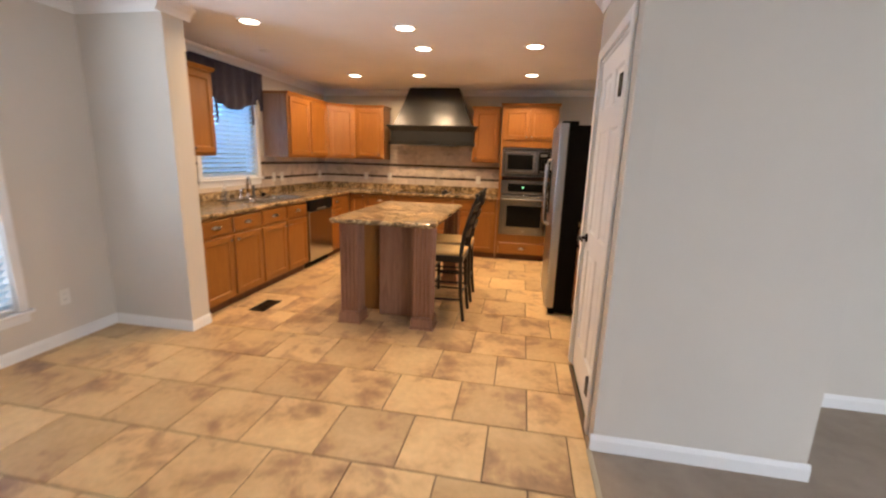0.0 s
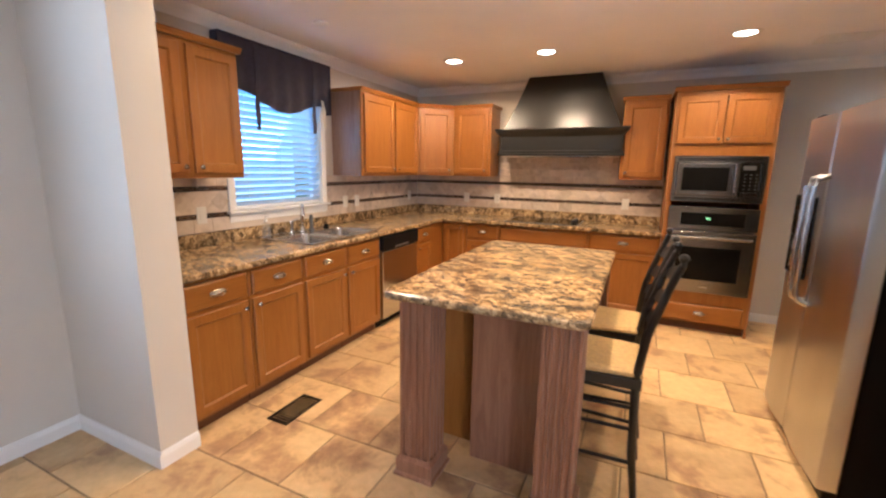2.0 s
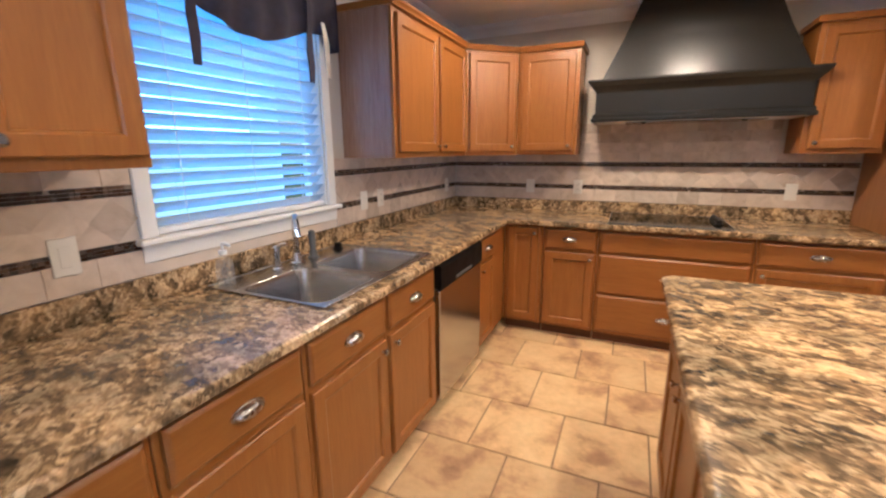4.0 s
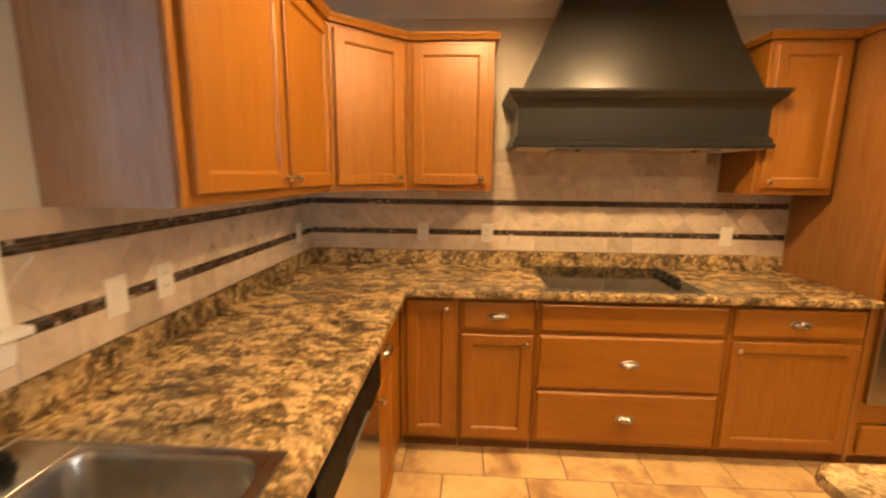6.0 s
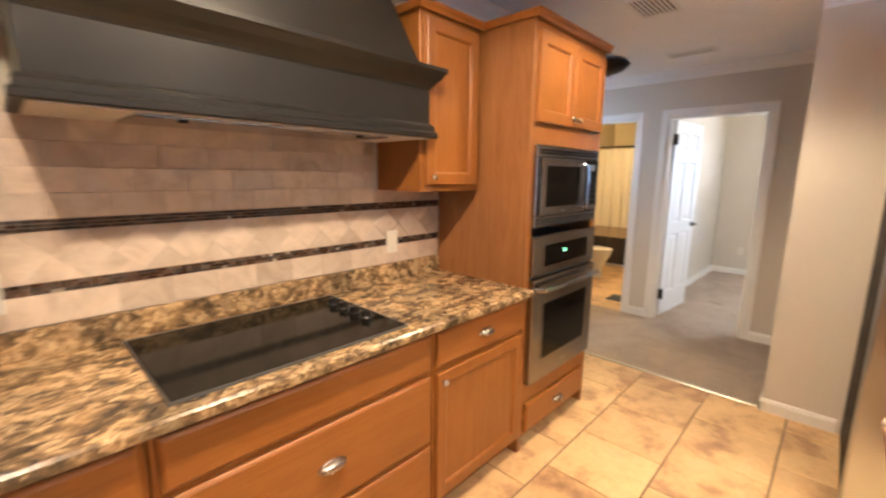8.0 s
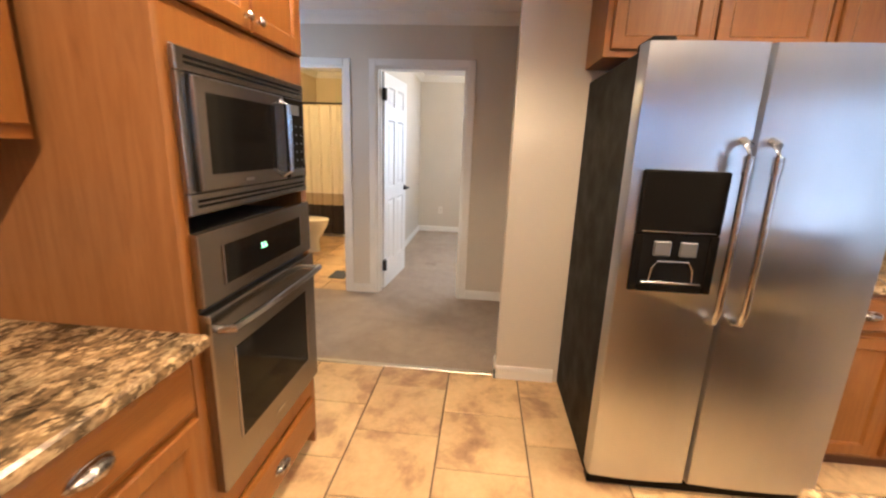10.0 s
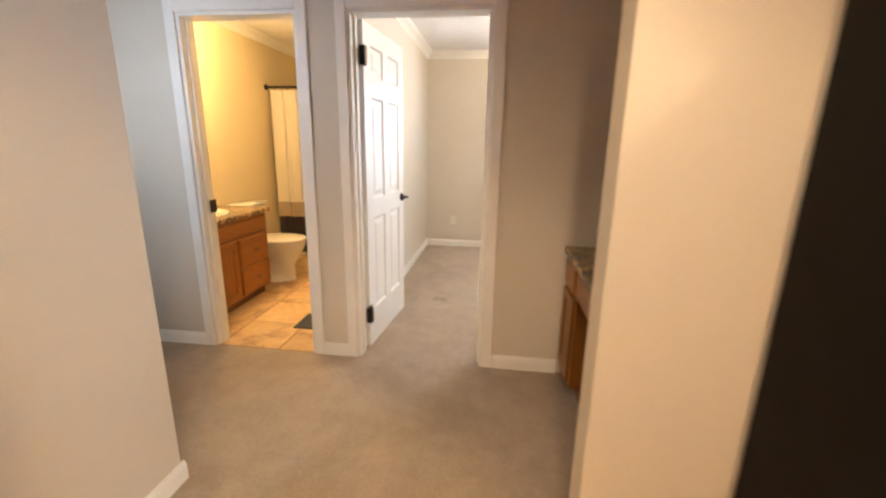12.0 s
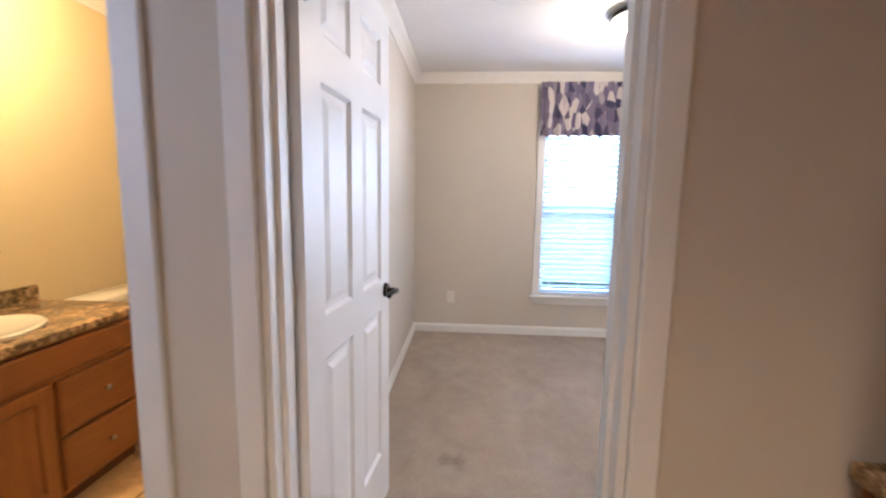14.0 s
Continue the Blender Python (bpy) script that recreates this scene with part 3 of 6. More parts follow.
def casing(name, x, y0, y1, top, side, jamb):
    """Door casing on a wall along y at plane x, facing side; jamb: the depth of the lining."""
    w = 0.062
    t = thing(name, (x, (y0 + y1) / 2, 0), "white painted door casing and jamb", "door frame", "", "structure")
    h = (y1 - y0) / 2
    s = side
    d = lambda u: sorted((0, s * u))
    x0, x1 = d(0.017)
    part("casing_side", B().box(x0, x1, -h - w, -h, 0.006, top + w, 0.004), TRIM, t)
    part("casing_side", B().box(x0, x1, h, h + w, 0.006, top + w, 0.004), TRIM, t)
    part("casing_head", B().box(x0, x1, -h, h, top, top + w, 0.004), TRIM, t)
    j0, j1 = sorted((0, -s * jamb))
    part("jamb", B().box(j0, j1, -h, -h + 0.018, 0.006, top), TRIM, t)
    part("jamb", B().box(j0, j1, h - 0.018, h, 0.006, top), TRIM, t)
    part("jamb_head", B().box(j0, j1, -h + 0.018, h - 0.018, top - 0.018, top), TRIM, t)
    c = (j0 + j1) / 2
    part("door_stop", B().box(c - 0.018, c + 0.018, -h + 0.018, -h + 0.03, 0.006, top - 0.018), TRIM, t)
    part("door_stop", B().box(c - 0.018, c + 0.018, h - 0.03, h - 0.018, 0.006, top - 0.018), TRIM, t)
    return t


frame_bed = casing("trim_bedroom_door", HX, BD[0] - 0.018, BD[1] + 0.018, DH, -1, TH)
frame_bath = casing("trim_bath_door", HX, BA[0] - 0.018, BA[1] + 0.018, DH, -1, TH)
frame_pantry = casing("trim_pantry_door", PX0, 1.49, 2.27, 2.05, -1, 0.10)
part("strike_plate", B().box(0.03, 0.09, 0.30, 0.302, 0.90, 0.98, 0), BRONZE, frame_bath, "dark bronze strike plate")
part("strike_plate", B().box(0.045, 0.075, -0.377, -0.375, 0.86, 0.98, 0), BRONZE, frame_bed, "dark bronze strike plate")


def six_panel(b, w, h, y0, y1):
    """A six-panel slab x 0..w, with recessed fields on both faces."""
    st, mid = 0.11, 0.10
    xs = [0, st, (w - mid) / 2, (w + mid) / 2, w - st, w]
    zs = [0, 0.24, 0.86, 0.98, 1.60, 1.72, h - 0.11, h]
    for face, sgn in ((y0, 1), (y1, -1)):
        for i in range(5):
            for k in range(7):
                a0, a1, c0, c1 = xs[i], xs[i + 1], zs[k], zs[k + 1]
                field = i in (1, 3) and k in (1, 3, 5)
                lp = [(0, 0)] + ([(0.012, 0.010), (0.028, 0.010), (0.05, 0.004)] if field else [])
                loops = [[b.bm.verts.new(c) for c in ((a0 + q, face + sgn * d, c0 + q), (a1 - q, face + sgn * d, c0 + q), (a1 - q, face + sgn * d, c1 - q), (a0 + q, face + sgn * d, c1 - q))] for q, d in lp]
                for u, v in zip(loops, loops[1:]):
                    for n in range(4):
                        b.bm.faces.new((u[n], u[(n + 1) % 4], v[(n + 1) % 4], v[n]))
                b.bm.faces.new(loops[-1])
    for q in ((0, 0), (w, w)):
        b.bm.faces.new([b.bm.verts.new((q[0], y, z)) for y, z in ((y0, 0), (y1, 0), (y1, h), (y0, h))])
    for z in (0, h):
        b.bm.faces.new([b.bm.verts.new((x, y, z)) for x, y in ((0, y0), (w, y0), (w, y1), (0, y1))])
    bmesh.ops.remove_doubles(b.bm, verts=b.bm.verts, dist=0.0005)
    return b


def lever(door, x, z, y, s):
    """A dark lever handle on the face at y, pointing out by s; parts under the door leaf."""
    part("handle", B().tube((x, y, z), (x, y + s * 0.012, z), 0.03, 0.027, 20).tube((x, y + s * 0.012, z), (x, y + s * 0.045, z), 0.011)
         .path([(x, y + s * 0.048, z), (x - 0.03, y + s * 0.052, z + 0.004), (x - 0.07, y + s * 0.05, z + 0.006), (x - 0.10, y + s * 0.045, z - 0.004)], [0.012, 0.011, 0.009, 0.008]), BRONZE, door, "dark bronze lever handle", True)


def hinge(door, x, y, z):
    part("hinge", B().tube((x, y, z), (x, y, z + 0.10), 0.008, seg=10).box(x - 0.001, x + 0.035, y - 0.004, y + 0.001, z, z + 0.10), BRONZE, door, "dark bronze butt hinge")


# bedroom door, standing open against the side wall
bed_door = thing("door_1", pose(HX + TH + 0.012, 5.535, 0.012, 0, 0, -5.0), "white six-panel door standing open into the bedroom", "door", "", "structure")
leaf = part("leaf", six_panel(B(), 0.74, 2.0, 0.0, 0.035), DOORWHITE, bed_door)
lever(leaf, 0.68, 0.93, 0.0, -1)
lever(leaf, 0.68, 0.93, 0.035, 1)
for hz in (0.19, 1.76):
    hinge(leaf, -0.006, -0.002, hz)
    part("hinge_leaf", B().box(-0.045, -0.012, -0.03, 0.004, hz, hz + 0.1), BRONZE, leaf, "dark bronze hinge leaf")
# pantry door, shut, facing the kitchen: local x runs to -y
pantry_door = thing("door_2", pose(PX0 + 0.006, 2.248, 0.012, 0, 0, -90), "white six-panel pantry door, shut", "door", "", "structure")
leaf2 = part("leaf", six_panel(B(), 0.738, 2.015, 0.0, 0.035), DOORWHITE, pantry_door)
part("handle", B().tube((0.06, 0, 0.93), (0.06, -0.012, 0.93), 0.03, 0.027, 20).tube((0.06, -0.012, 0.93), (0.06, -0.05, 0.93), 0.011)
     .path([(0.06, -0.05, 0.93), (0.09, -0.054, 0.934), (0.13, -0.052, 0.936), (0.16, -0.046, 0.926)], [0.012, 0.011, 0.009, 0.008]), BRONZE, leaf2, "dark bronze lever handle", True)
for hz in (0.19, 1.72):
    hinge(leaf2, 0.742, -0.031, hz)


def window_unit(name, m, w, h, label, slats, sill=0.1, rail=True, tilt=35, frame_w=0.06):
    """A window facing -y in its own frame, opening x 0..w, z 0..h, wall face at y=0, wall 0.12 deep."""
    t = thing(name, m, label, "window", "", "structure")
    f = part("window_frame", B().box(0, w, 0.06, 0.11, 0, 0.045).box(0, w, 0.06, 0.11, h - 0.045, h).box(0, 0.045, 0.06, 0.11, 0.045, h - 0.045).box(w - 0.045, w, 0.06, 0.11, 0.045, h - 0.045), VINYL, t)
    if rail:
        part("meeting_rail", B().box(0.045, w - 0.045, 0.055, 0.105, h / 2 - 0.025, h / 2 + 0.025), VINYL, t)
        pz = ((0.045, h / 2 - 0.025), (h / 2 + 0.025, h - 0.045))
    else:
        pz = ((0.045, h - 0.045),)
    for z0, z1 in pz:
        p = part("pane", B().box(0.045, w - 0.045, 0.083, 0.087, z0, z1), PANE, t)
        p.visible_shadow = False
    fw = frame_w
    part("casing_side", B().box(-fw, 0, -0.018, 0, -0.0, h + fw, 0.004), TRIM, t)
    part("casing_side", B().box(w, w + fw, -0.018, 0, -0.0, h + fw, 0.004), TRIM, t)
    part("casing_head", B().box(0, w, -0.018, 0, h, h + fw, 0.004), TRIM, t)
    part("window_sill", B().box(-fw - 0.02, w + fw + 0.02, -0.045, 0.06, -0.022, 0.0, 0.005), TRIM, t)
    part("apron", B().prism([(-0.018, -0.022), (0, -0.022), (0, -0.085), (-0.010, -0.085)], -fw, w + fw, "x"), TRIM, t)
    part("lining", B().box(0, 0.008, 0, 0.06, 0, h).box(w - 0.008, w, 0, 0.06, 0, h).box(0.008, w - 0.008, 0, 0.06, h - 0.008, h), TRIM, t)
    # blind
    bl = thing("window_blind", m, "white horizontal slat blind, lowered, slats tilted open", "blind")
    n = slats
    pitch = (h - 0.075) / n
    a = radians(tilt)
    sw = pitch * 0.56
    q = [(-sw * math.cos(a), -sw * math.sin(a)), (0, 0.004), (sw * math.cos(a), sw * math.sin(a)), (sw * math.cos(a), sw * math.sin(a) - 0.003), (0, 0.001), (-sw * math.cos(a), -sw * math.sin(a) - 0.003)]
    me = None
    for k in range(n):
        if me is None:
            me = B().prism(q, 0.012, w - 0.012, "x").data("slat", SLAT)
        s = new("slat", me)
        s.parent = bl
        s.location = (0, 0.028, 0.03 + pitch * (k + 0.3))
    part("headrail", B().box(0.01, w - 0.01, 0.004, 0.052, h - 0.05, h - 0.008, 0.003), VINYL, bl)
    part("bottom_rail", B().box(0.012, w - 0.012, 0.008, 0.05, 0.0008, 0.026, 0.004), VINYL, bl)
    for fx in (0.14, 0.5, 0.86):
        part("ladder_cord", B().tube((w * fx, 0.006, 0.03), (w * fx, 0.006, h - 0.05), 0.0018, seg=6).tube((w * fx, 0.05, 0.03), (w * fx, 0.05, h - 0.05), 0.0018, seg=6), VINYL, bl)
    return t


window_unit("window_1", pose(XW, KW[0], KW[2], 0, 0, 90), KW[1] - KW[0], KW[3] - KW[2], "white framed kitchen window above the sink", 17, rail=False, tilt=-42)
window_unit("window_2", pose(XW, DW[0], DW[2], 0, 0, 90), DW[1] - DW[0], DW[3] - DW[2], "white framed dining room window", 36, tilt=-40)
window_unit("window_3", pose(XE, BW[1], BW[2], 0, 0, -90), BW[1] - BW[0], BW[3] - BW[2], "white framed bedroom window with a bright view", 30, tilt=-34)
# second bedroom window is added, unseen, only to pass fill light
window_unit("window_5", pose(XE, EW[1], EW[2], 0, 0, -90), EW[1] - EW[0], EW[3] - EW[2], "white framed second bedroom window, added unseen for light", 8, tilt=-5)
# hall window is an unseen addition around the hall fill lamp
window_unit("window_6", pose(1.80, HW[0], HW[2], 0, 0, 90), HW[1] - HW[0], HW[3] - HW[2], "white framed hall window, added unseen for inferred daylight", 8, tilt=-5)
# added window, never in view, around the living room fill lamp
window_unit("window_4", pose(LW[1], YS, LW[2], 0, 0, 180), LW[1] - LW[0], LW[3] - LW[2], "wide living room window, added unseen for light", 32, tilt=30)
solo("backdrop_west", B().box(-8.02, -8.0, -4, 9, -0.4, 6.0), OUTDOOR, "bright hazy daylight outside", "backdrop", "structure")
solo("backdrop_east", B().box(11.0, 11.02, -2, 10, -0.4, 6.0), OUTDOOR, "bright hazy daylight outside", "backdrop", "structure")

# ---------------------------------------------------------------- cabinets
FT = 0.02   # thickness of door and drawer fronts


def knob(parent, x, z, y=-FT):
    part("knob", B().tube((x, y, z), (x, y - 0.012, z), 0.006, 0.005, 10).tube((x, y - 0.012, z), (x, y - 0.02, z), 0.009, 0.0145, 14).tube((x, y - 0.02, z), (x, y - 0.026, z), 0.0145, 0.008, 14), NICKEL, parent, "round brushed nickel knob", True)


def cup_pull(parent, x, z, y=-FT):
    """An oval cupped pull with a thin flange."""
    ring = lambda q, d: [(x + 0.052 * q * math.cos(2 * math.pi * k / 20), y - d, z + 0.021 * q * math.sin(2 * math.pi * k / 20)) for k in range(20)]
    b = B().loft([ring(1.0, 0.0), ring(1.0, 0.003), ring(0.90, 0.0045), ring(0.86, 0.012), ring(0.74, 0.020), ring(0.52, 0.026), ring(0.22, 0.0285)])
    part("cup_pull", b, NICKEL, parent, "oval brushed nickel cup pull", True)


def front_door(parent, x0, x1, z0, z1, knob_at="", wood_mat=None):
    st = 0.055
    d = part("door", B().rings(x0, x1, z0, z1, [(0, -FT + 0.004), (0.004, -FT), (st - 0.006, -FT), (st, -FT + 0.004), (st + 0.004, -FT + 0.011)], 0.0), wood_mat or WOOD, parent)
    if knob_at:
        kx = x0 + 0.03 if "l" in knob_at else x1 - 0.03
        kz = z0 + 0.035 if "b" in knob_at else z1 - 0.04
        knob(d, kx, kz)
    return d


def front_drawer(parent, x0, x1, z0, z1, pull=True, wood_mat=None, small=False):
    d = part("drawer_front", B().rings(x0, x1, z0, z1, [(0, -FT + 0.008), (0.006, -FT + 0.003), (0.012, -FT)], 0.0), wood_mat or WOOD_H, parent)
    if pull and small:
        knob(d, (x0 + x1) / 2, (z0 + z1) / 2)
    elif pull:
        cup_pull(d, (x0 + x1) / 2, (z0 + z1) / 2)
    return d


def carcass(parent, w, d, z0, z1, veneer=None, open_top=False):
    """A face frame over a box, x 0..w, face at y=0."""
    if open_top:
        b = B().box(0.002, w - 0.002, 0.0, 0.02, z0, z1, 0.002).box(0.002, w - 0.002, 0.02, d, z0, 0.66)
    else:
        b = B().box(0.002, w - 0.002, 0.0, d, z0, z1, 0.002)
    return part("body", b, veneer or WOOD, parent)


def base_unit(m, w, spec, label, d=0.60, top=0.872, group="kitchen base cabinets", cat="base cabinet", toe=True, open_top=False):
    t = thing("base_cabinet", m, label, cat, group)
    carcass(t, w, d, 0.09, top, None, open_top)
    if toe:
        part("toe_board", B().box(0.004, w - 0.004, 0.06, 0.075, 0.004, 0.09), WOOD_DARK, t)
    g = 0.018
    for kind, x0, x1, z0, z1, arg in spec:
        if kind == "door":
            front_door(t, x0 + g, x1 - g, z0, z1, arg)
        else:
            front_drawer(t, x0 + g, x1 - g, z0, z1, arg != "none", small=arg == "knob")
    return t


def top_mould(parent, w, d, z, left=False, right=False):
    x0, x1 = (-0.018 if left else 0.0), (w + 0.018 if right else w)
    part("top_moulding", B().prism([(0.0, z - 0.002), (-0.020, z - 0.002), (-0.024, z + 0.010), (-0.034, z + 0.022), (-0.036, z + 0.032), (d, z + 0.032), (d, z - 0.002)], x0, x1, "x"), WOOD_H, parent)


def upper_unit(m, w, doors, label, d=0.33, z0=1.38, z1=2.14, left=False, right=False, group="kitchen wall cabinets", veneer=None):
    t = thing("wall_cabinet", m, label, "wall cabinet", group)
    carcass(t, w, d, z0, z1)
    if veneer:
        # thin panel whose pale colour carries the sheen from the window
        part("side_panel", B().box(-0.002, 0.0018, 0.014, d, z0, z1), veneer, t, "glossy side panel, window sheen in its pale colour")
    for x0, x1, k in doors:
        front_door(t, x0, x1, z0 + 0.03, z1 - 0.025, k)
    top_mould(t, w, d, z1, left, right)
    return t


def left_m(y):      # front faces +x, local x runs to +y
    return pose(-2.17, y, 0, 0, 0, 90)


def back_m(x):
    return pose(x, 5.35, 0)


DZ = (0.705, 0.85)
OZ = (0.115, 0.68)


def drawer_door(w, k):
    return [("drawer", 0, w, DZ[0], DZ[1], ""), ("door", 0, w, OZ[0], OZ[1], k)]


BASE = "honey oak base cabinet, drawer over door,"
base_unit(left_m(2.265), 0.415, drawer_door(0.415, "rt"), BASE + " beside the wing wall")
base_unit(left_m(2.68), 0.44, drawer_door(0.44, "lt"), "honey oak base cabinet with a drawer over a door")
base_unit(left_m(3.12), 0.465, [("drawer", 0, 0.465, DZ[0], DZ[1], ""), ("door", 0, 0.465, OZ[0], OZ[1], "rt")], BASE + " under the sink", open_top=True)
base_unit(left_m(3.585), 0.465, [("drawer", 0, 0.465, DZ[0], DZ[1], ""), ("door", 0, 0.465, OZ[0], OZ[1], "lt")], BASE + " under the sink", open_top=True)
base_unit(left_m(4.70), 0.65, [("drawer", 0.0, 0.36, DZ[0], DZ[1], ""), ("door", 0.0, 0.36, OZ[0], OZ[1], "lt"), ], "honey oak base cabinet running into the corner")
base_unit(back_m(-2.168), 0.30, [("door", 0.02, 0.285, OZ[0], 0.85, "rt")], "narrow honey oak corner cabinet with one tall door", d=0.59)
base_unit(back_m(-1.868), 0.385, drawer_door(0.385, "rt"), BASE + " beside the cooktop", d=0.59)
base_unit(back_m(-1.483), 0.925, [("drawer", 0, 0.925, 0.705, 0.85, "none"), ("drawer", 0, 0.925, 0.405, 0.685, ""), ("drawer", 0, 0.925, 0.115, 0.385, "")], "wide honey oak drawer cabinet under the cooktop", d=0.59)
base_unit(back_m(-0.558), 0.635, drawer_door(0.635, "lt"), BASE + " beside the ovens", d=0.59)

# dishwasher
dw = thing("dishwasher", left_m(4.055), "stainless dishwasher with a black control strip", "dishwasher")
part("body", B().box(0.004, 0.641, 0.0, 0.58, 0.09, 0.868), GREYPLASTIC, dw)
part("door", B().box(0.008, 0.637, -0.032, 0, 0.10, 0.725, 0.006, 2), STEEL, dw, "brushed stainless door")
cs = part("control_strip", B().prism([(-0.040, 0.735), (0, 0.735), (0, 0.862), (-0.032, 0.862), (-0.040, 0.845)], 0.008, 0.637, "x"), BLACKPLASTIC, dw)
part("grip", B().box(0.20, 0.44, -0.046, -0.040, 0.742, 0.760, 0.003), GREYPLASTIC, cs)
part("toe_board", B().box(0.01, 0.635, 0.05, 0.065, 0.004, 0.09), BLACKPLASTIC, dw)

UP = "honey oak wall cabinet with flat framed doors"
UZ = 2.14
upper_unit(pose(-2.49, 2.262, 0, 0, 0, 90), 0.715, [(0.02, 0.335, "rb"), (0.375, 0.70, "lb")], UP + " beside the window", right=True, d=0.338)
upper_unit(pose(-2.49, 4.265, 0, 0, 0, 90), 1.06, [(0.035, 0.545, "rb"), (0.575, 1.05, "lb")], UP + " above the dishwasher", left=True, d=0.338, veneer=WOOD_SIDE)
# corner cabinet on the diagonal
ang = math.degrees(math.atan2(0.295, 0.32))
cc = thing("wall_cabinet", pose(-2.49, 5.328, 0, 0, 0, ang), "honey oak diagonal corner wall cabinet with one door", "wall cabinet", "kitchen wall cabinets")
cw = math.hypot(0.32, 0.295)
ca, sa = math.cos(radians(ang)), math.sin(radians(ang))
loc = lambda x, y: ((x + 2.49) * ca + (y - 5.328) * sa, -(x + 2.49) * sa + (y - 5.328) * ca)
poly = [loc(-2.49, 5.328), loc(-2.17, 5.623), loc(-2.17, 5.94), loc(-2.82, 5.94), loc(-2.82, 5.328)]
part("body", B().prism(poly, 1.38, UZ, "z"), WOOD, cc)
front_door(cc, 0.03, cw - 0.03, 1.41, UZ - 0.025, "rb")
part("top_moulding", B().prism([(0.0, UZ - 0.002), (-0.020, UZ - 0.002), (-0.024, UZ + 0.010), (-0.034, UZ + 0.022), (-0.036, UZ + 0.032), (0.2, UZ + 0.032), (0.2, UZ - 0.002)], 0.0, cw, "x"), WOOD_H, cc)
upper_unit(pose(-2.168, 5.624, 0), 0.46, [(0.035, 0.43, "rb")], UP + " beside the range hood", right=True, d=0.318)
upper_unit(pose(-0.352, 5.64, 0), 0.402, [(0.03, 0.38, "lb")], UP + " between hood and ovens", left=True, d=0.305)

# tall oven cabinet
oc = thing("oven_cabinet", pose(0.08, 5.35, 0), "tall honey oak cabinet holding the microwave and wall oven", "oven cabinet")
OW = 0.755
part("side_panel", B().box(0, 0.018, 0, 0.59, 0.004, 2.14), WOOD_VENEER, oc)
part("side_panel", B().box(OW - 0.018, OW, 0, 0.59, 0.004, 2.14), WOOD_VENEER, oc)
part("face_frame", B().box(0.018, 0.045, 0, 0.02, 0.09, 2.14).box(OW - 0.045, OW - 0.018, 0, 0.02, 0.09, 2.14).box(0.045, OW - 0.045, 0, 0.02, 1.605, 1.70).box(0.045, OW - 0.045, 0, 0.02, 0.27, 0.385).box(0.045, OW - 0.045, 0, 0.02, 2.09, 2.14).box(0.045, OW - 0.045, 0, 0.02, 0.09, 0.11), WOOD, oc)
part("back_panel", B().box(0.018, OW - 0.018, 0.57, 0.585, 0.09, 2.14), WOOD_VENEER, oc)
part("shelf", B().box(0.018, OW - 0.018, 0.02, 0.57, 1.655, 1.67).box(0.018, OW - 0.018, 0.02, 0.57, 0.32, 0.335), WOOD_VENEER, oc)
part("top", B().box(0.0, OW, 0.0, 0.59, 2.14, 2.15), WOOD_VENEER, oc)
front_door(oc, 0.03, OW / 2 - 0.004, 1.705, 2.105, "rb")
front_door(oc, OW / 2 + 0.004, OW - 0.03, 1.705, 2.105, "lb")
front_drawer(oc, 0.05, OW - 0.05, 0.105, 0.265)
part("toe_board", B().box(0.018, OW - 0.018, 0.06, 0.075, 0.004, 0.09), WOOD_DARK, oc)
top_mould(oc, OW, 0.59, 2.15, True, True)

# microwave with its trim kit
mw = thing("microwave", pose(0.115, 5.349, 1.205), "built-in stainless microwave with a dark window", "microwave")
W = 0.685
part("trim_kit", B().box(0, W, -0.018, 0, 0, 0.055, 0.003).box(0, W, -0.018, 0, 0.34, 0.395, 0.003).box(0, 0.03, -0.018, 0, 0.055, 0.34, 0.002).box(W - 0.03, W, -0.018, 0, 0.055, 0.34, 0.002), STEEL_DARK, mw)
for z in (0.018, 0.357):
    part("vent_slot", B().box(0.03, W - 0.03, -0.0195, -0.017, z, z + 0.007).box(0.03, W - 0.03, -0.0195, -0.017, z + 0.013, z + 0.02), BLACKPLASTIC, mw)
md = part("door", B().box(0.032, 0.495, -0.034, 0, 0.058, 0.337, 0.005, 2), STEEL_DARK, mw)
part("window", B().box(0.075, 0.42, -0.0355, -0.033, 0.10, 0.30, 0.0), BLACKGLASS, md)
part("handle", B().path([(0.465, -0.034, 0.075), (0.465, -0.062, 0.09), (0.465, -0.062, 0.305), (0.465, -0.034, 0.32)], 0.009), STEEL, md, "", True)
mp_ = part("control_panel", B().box(0.50, W - 0.032, -0.034, 0, 0.058, 0.337, 0.004), BLACKGLASS, mw)
for r in range(6):
    for c in range(3):
        part("key", B().box(0.530 + c * 0.040, 0.541 + c * 0.040, -0.0350, -0.034, 0.088 + r * 0.030, 0.095 + r * 0.030), GREYPLASTIC, mp_)
part("display", B().box(0.515, 0.605, -0.0356, -0.034, 0.28, 0.315), GREYPLASTIC, mp_)
part("panel_edge", B().box(W - 0.050, W - 0.043, -0.0365, -0.034, 0.105, 0.325, 0.001), STEEL, mp_, "bright steel edge")
part("open_button", B().box(0.515, W - 0.048, -0.037, -0.034, 0.064, 0.092, 0.002), STEEL_DARK, mp_)
for gx in (0.0265, W - 0.0315):
    part("door_gap", B().box(gx, gx + 0.005, -0.0186, -0.002, 0.055, 0.34), BLACKPLASTIC, mw)
part("oven_cavity", B().box(0.03, W - 0.03, 0.0, 0.40, 0.02, 0.37), GREYPLASTIC, mw)
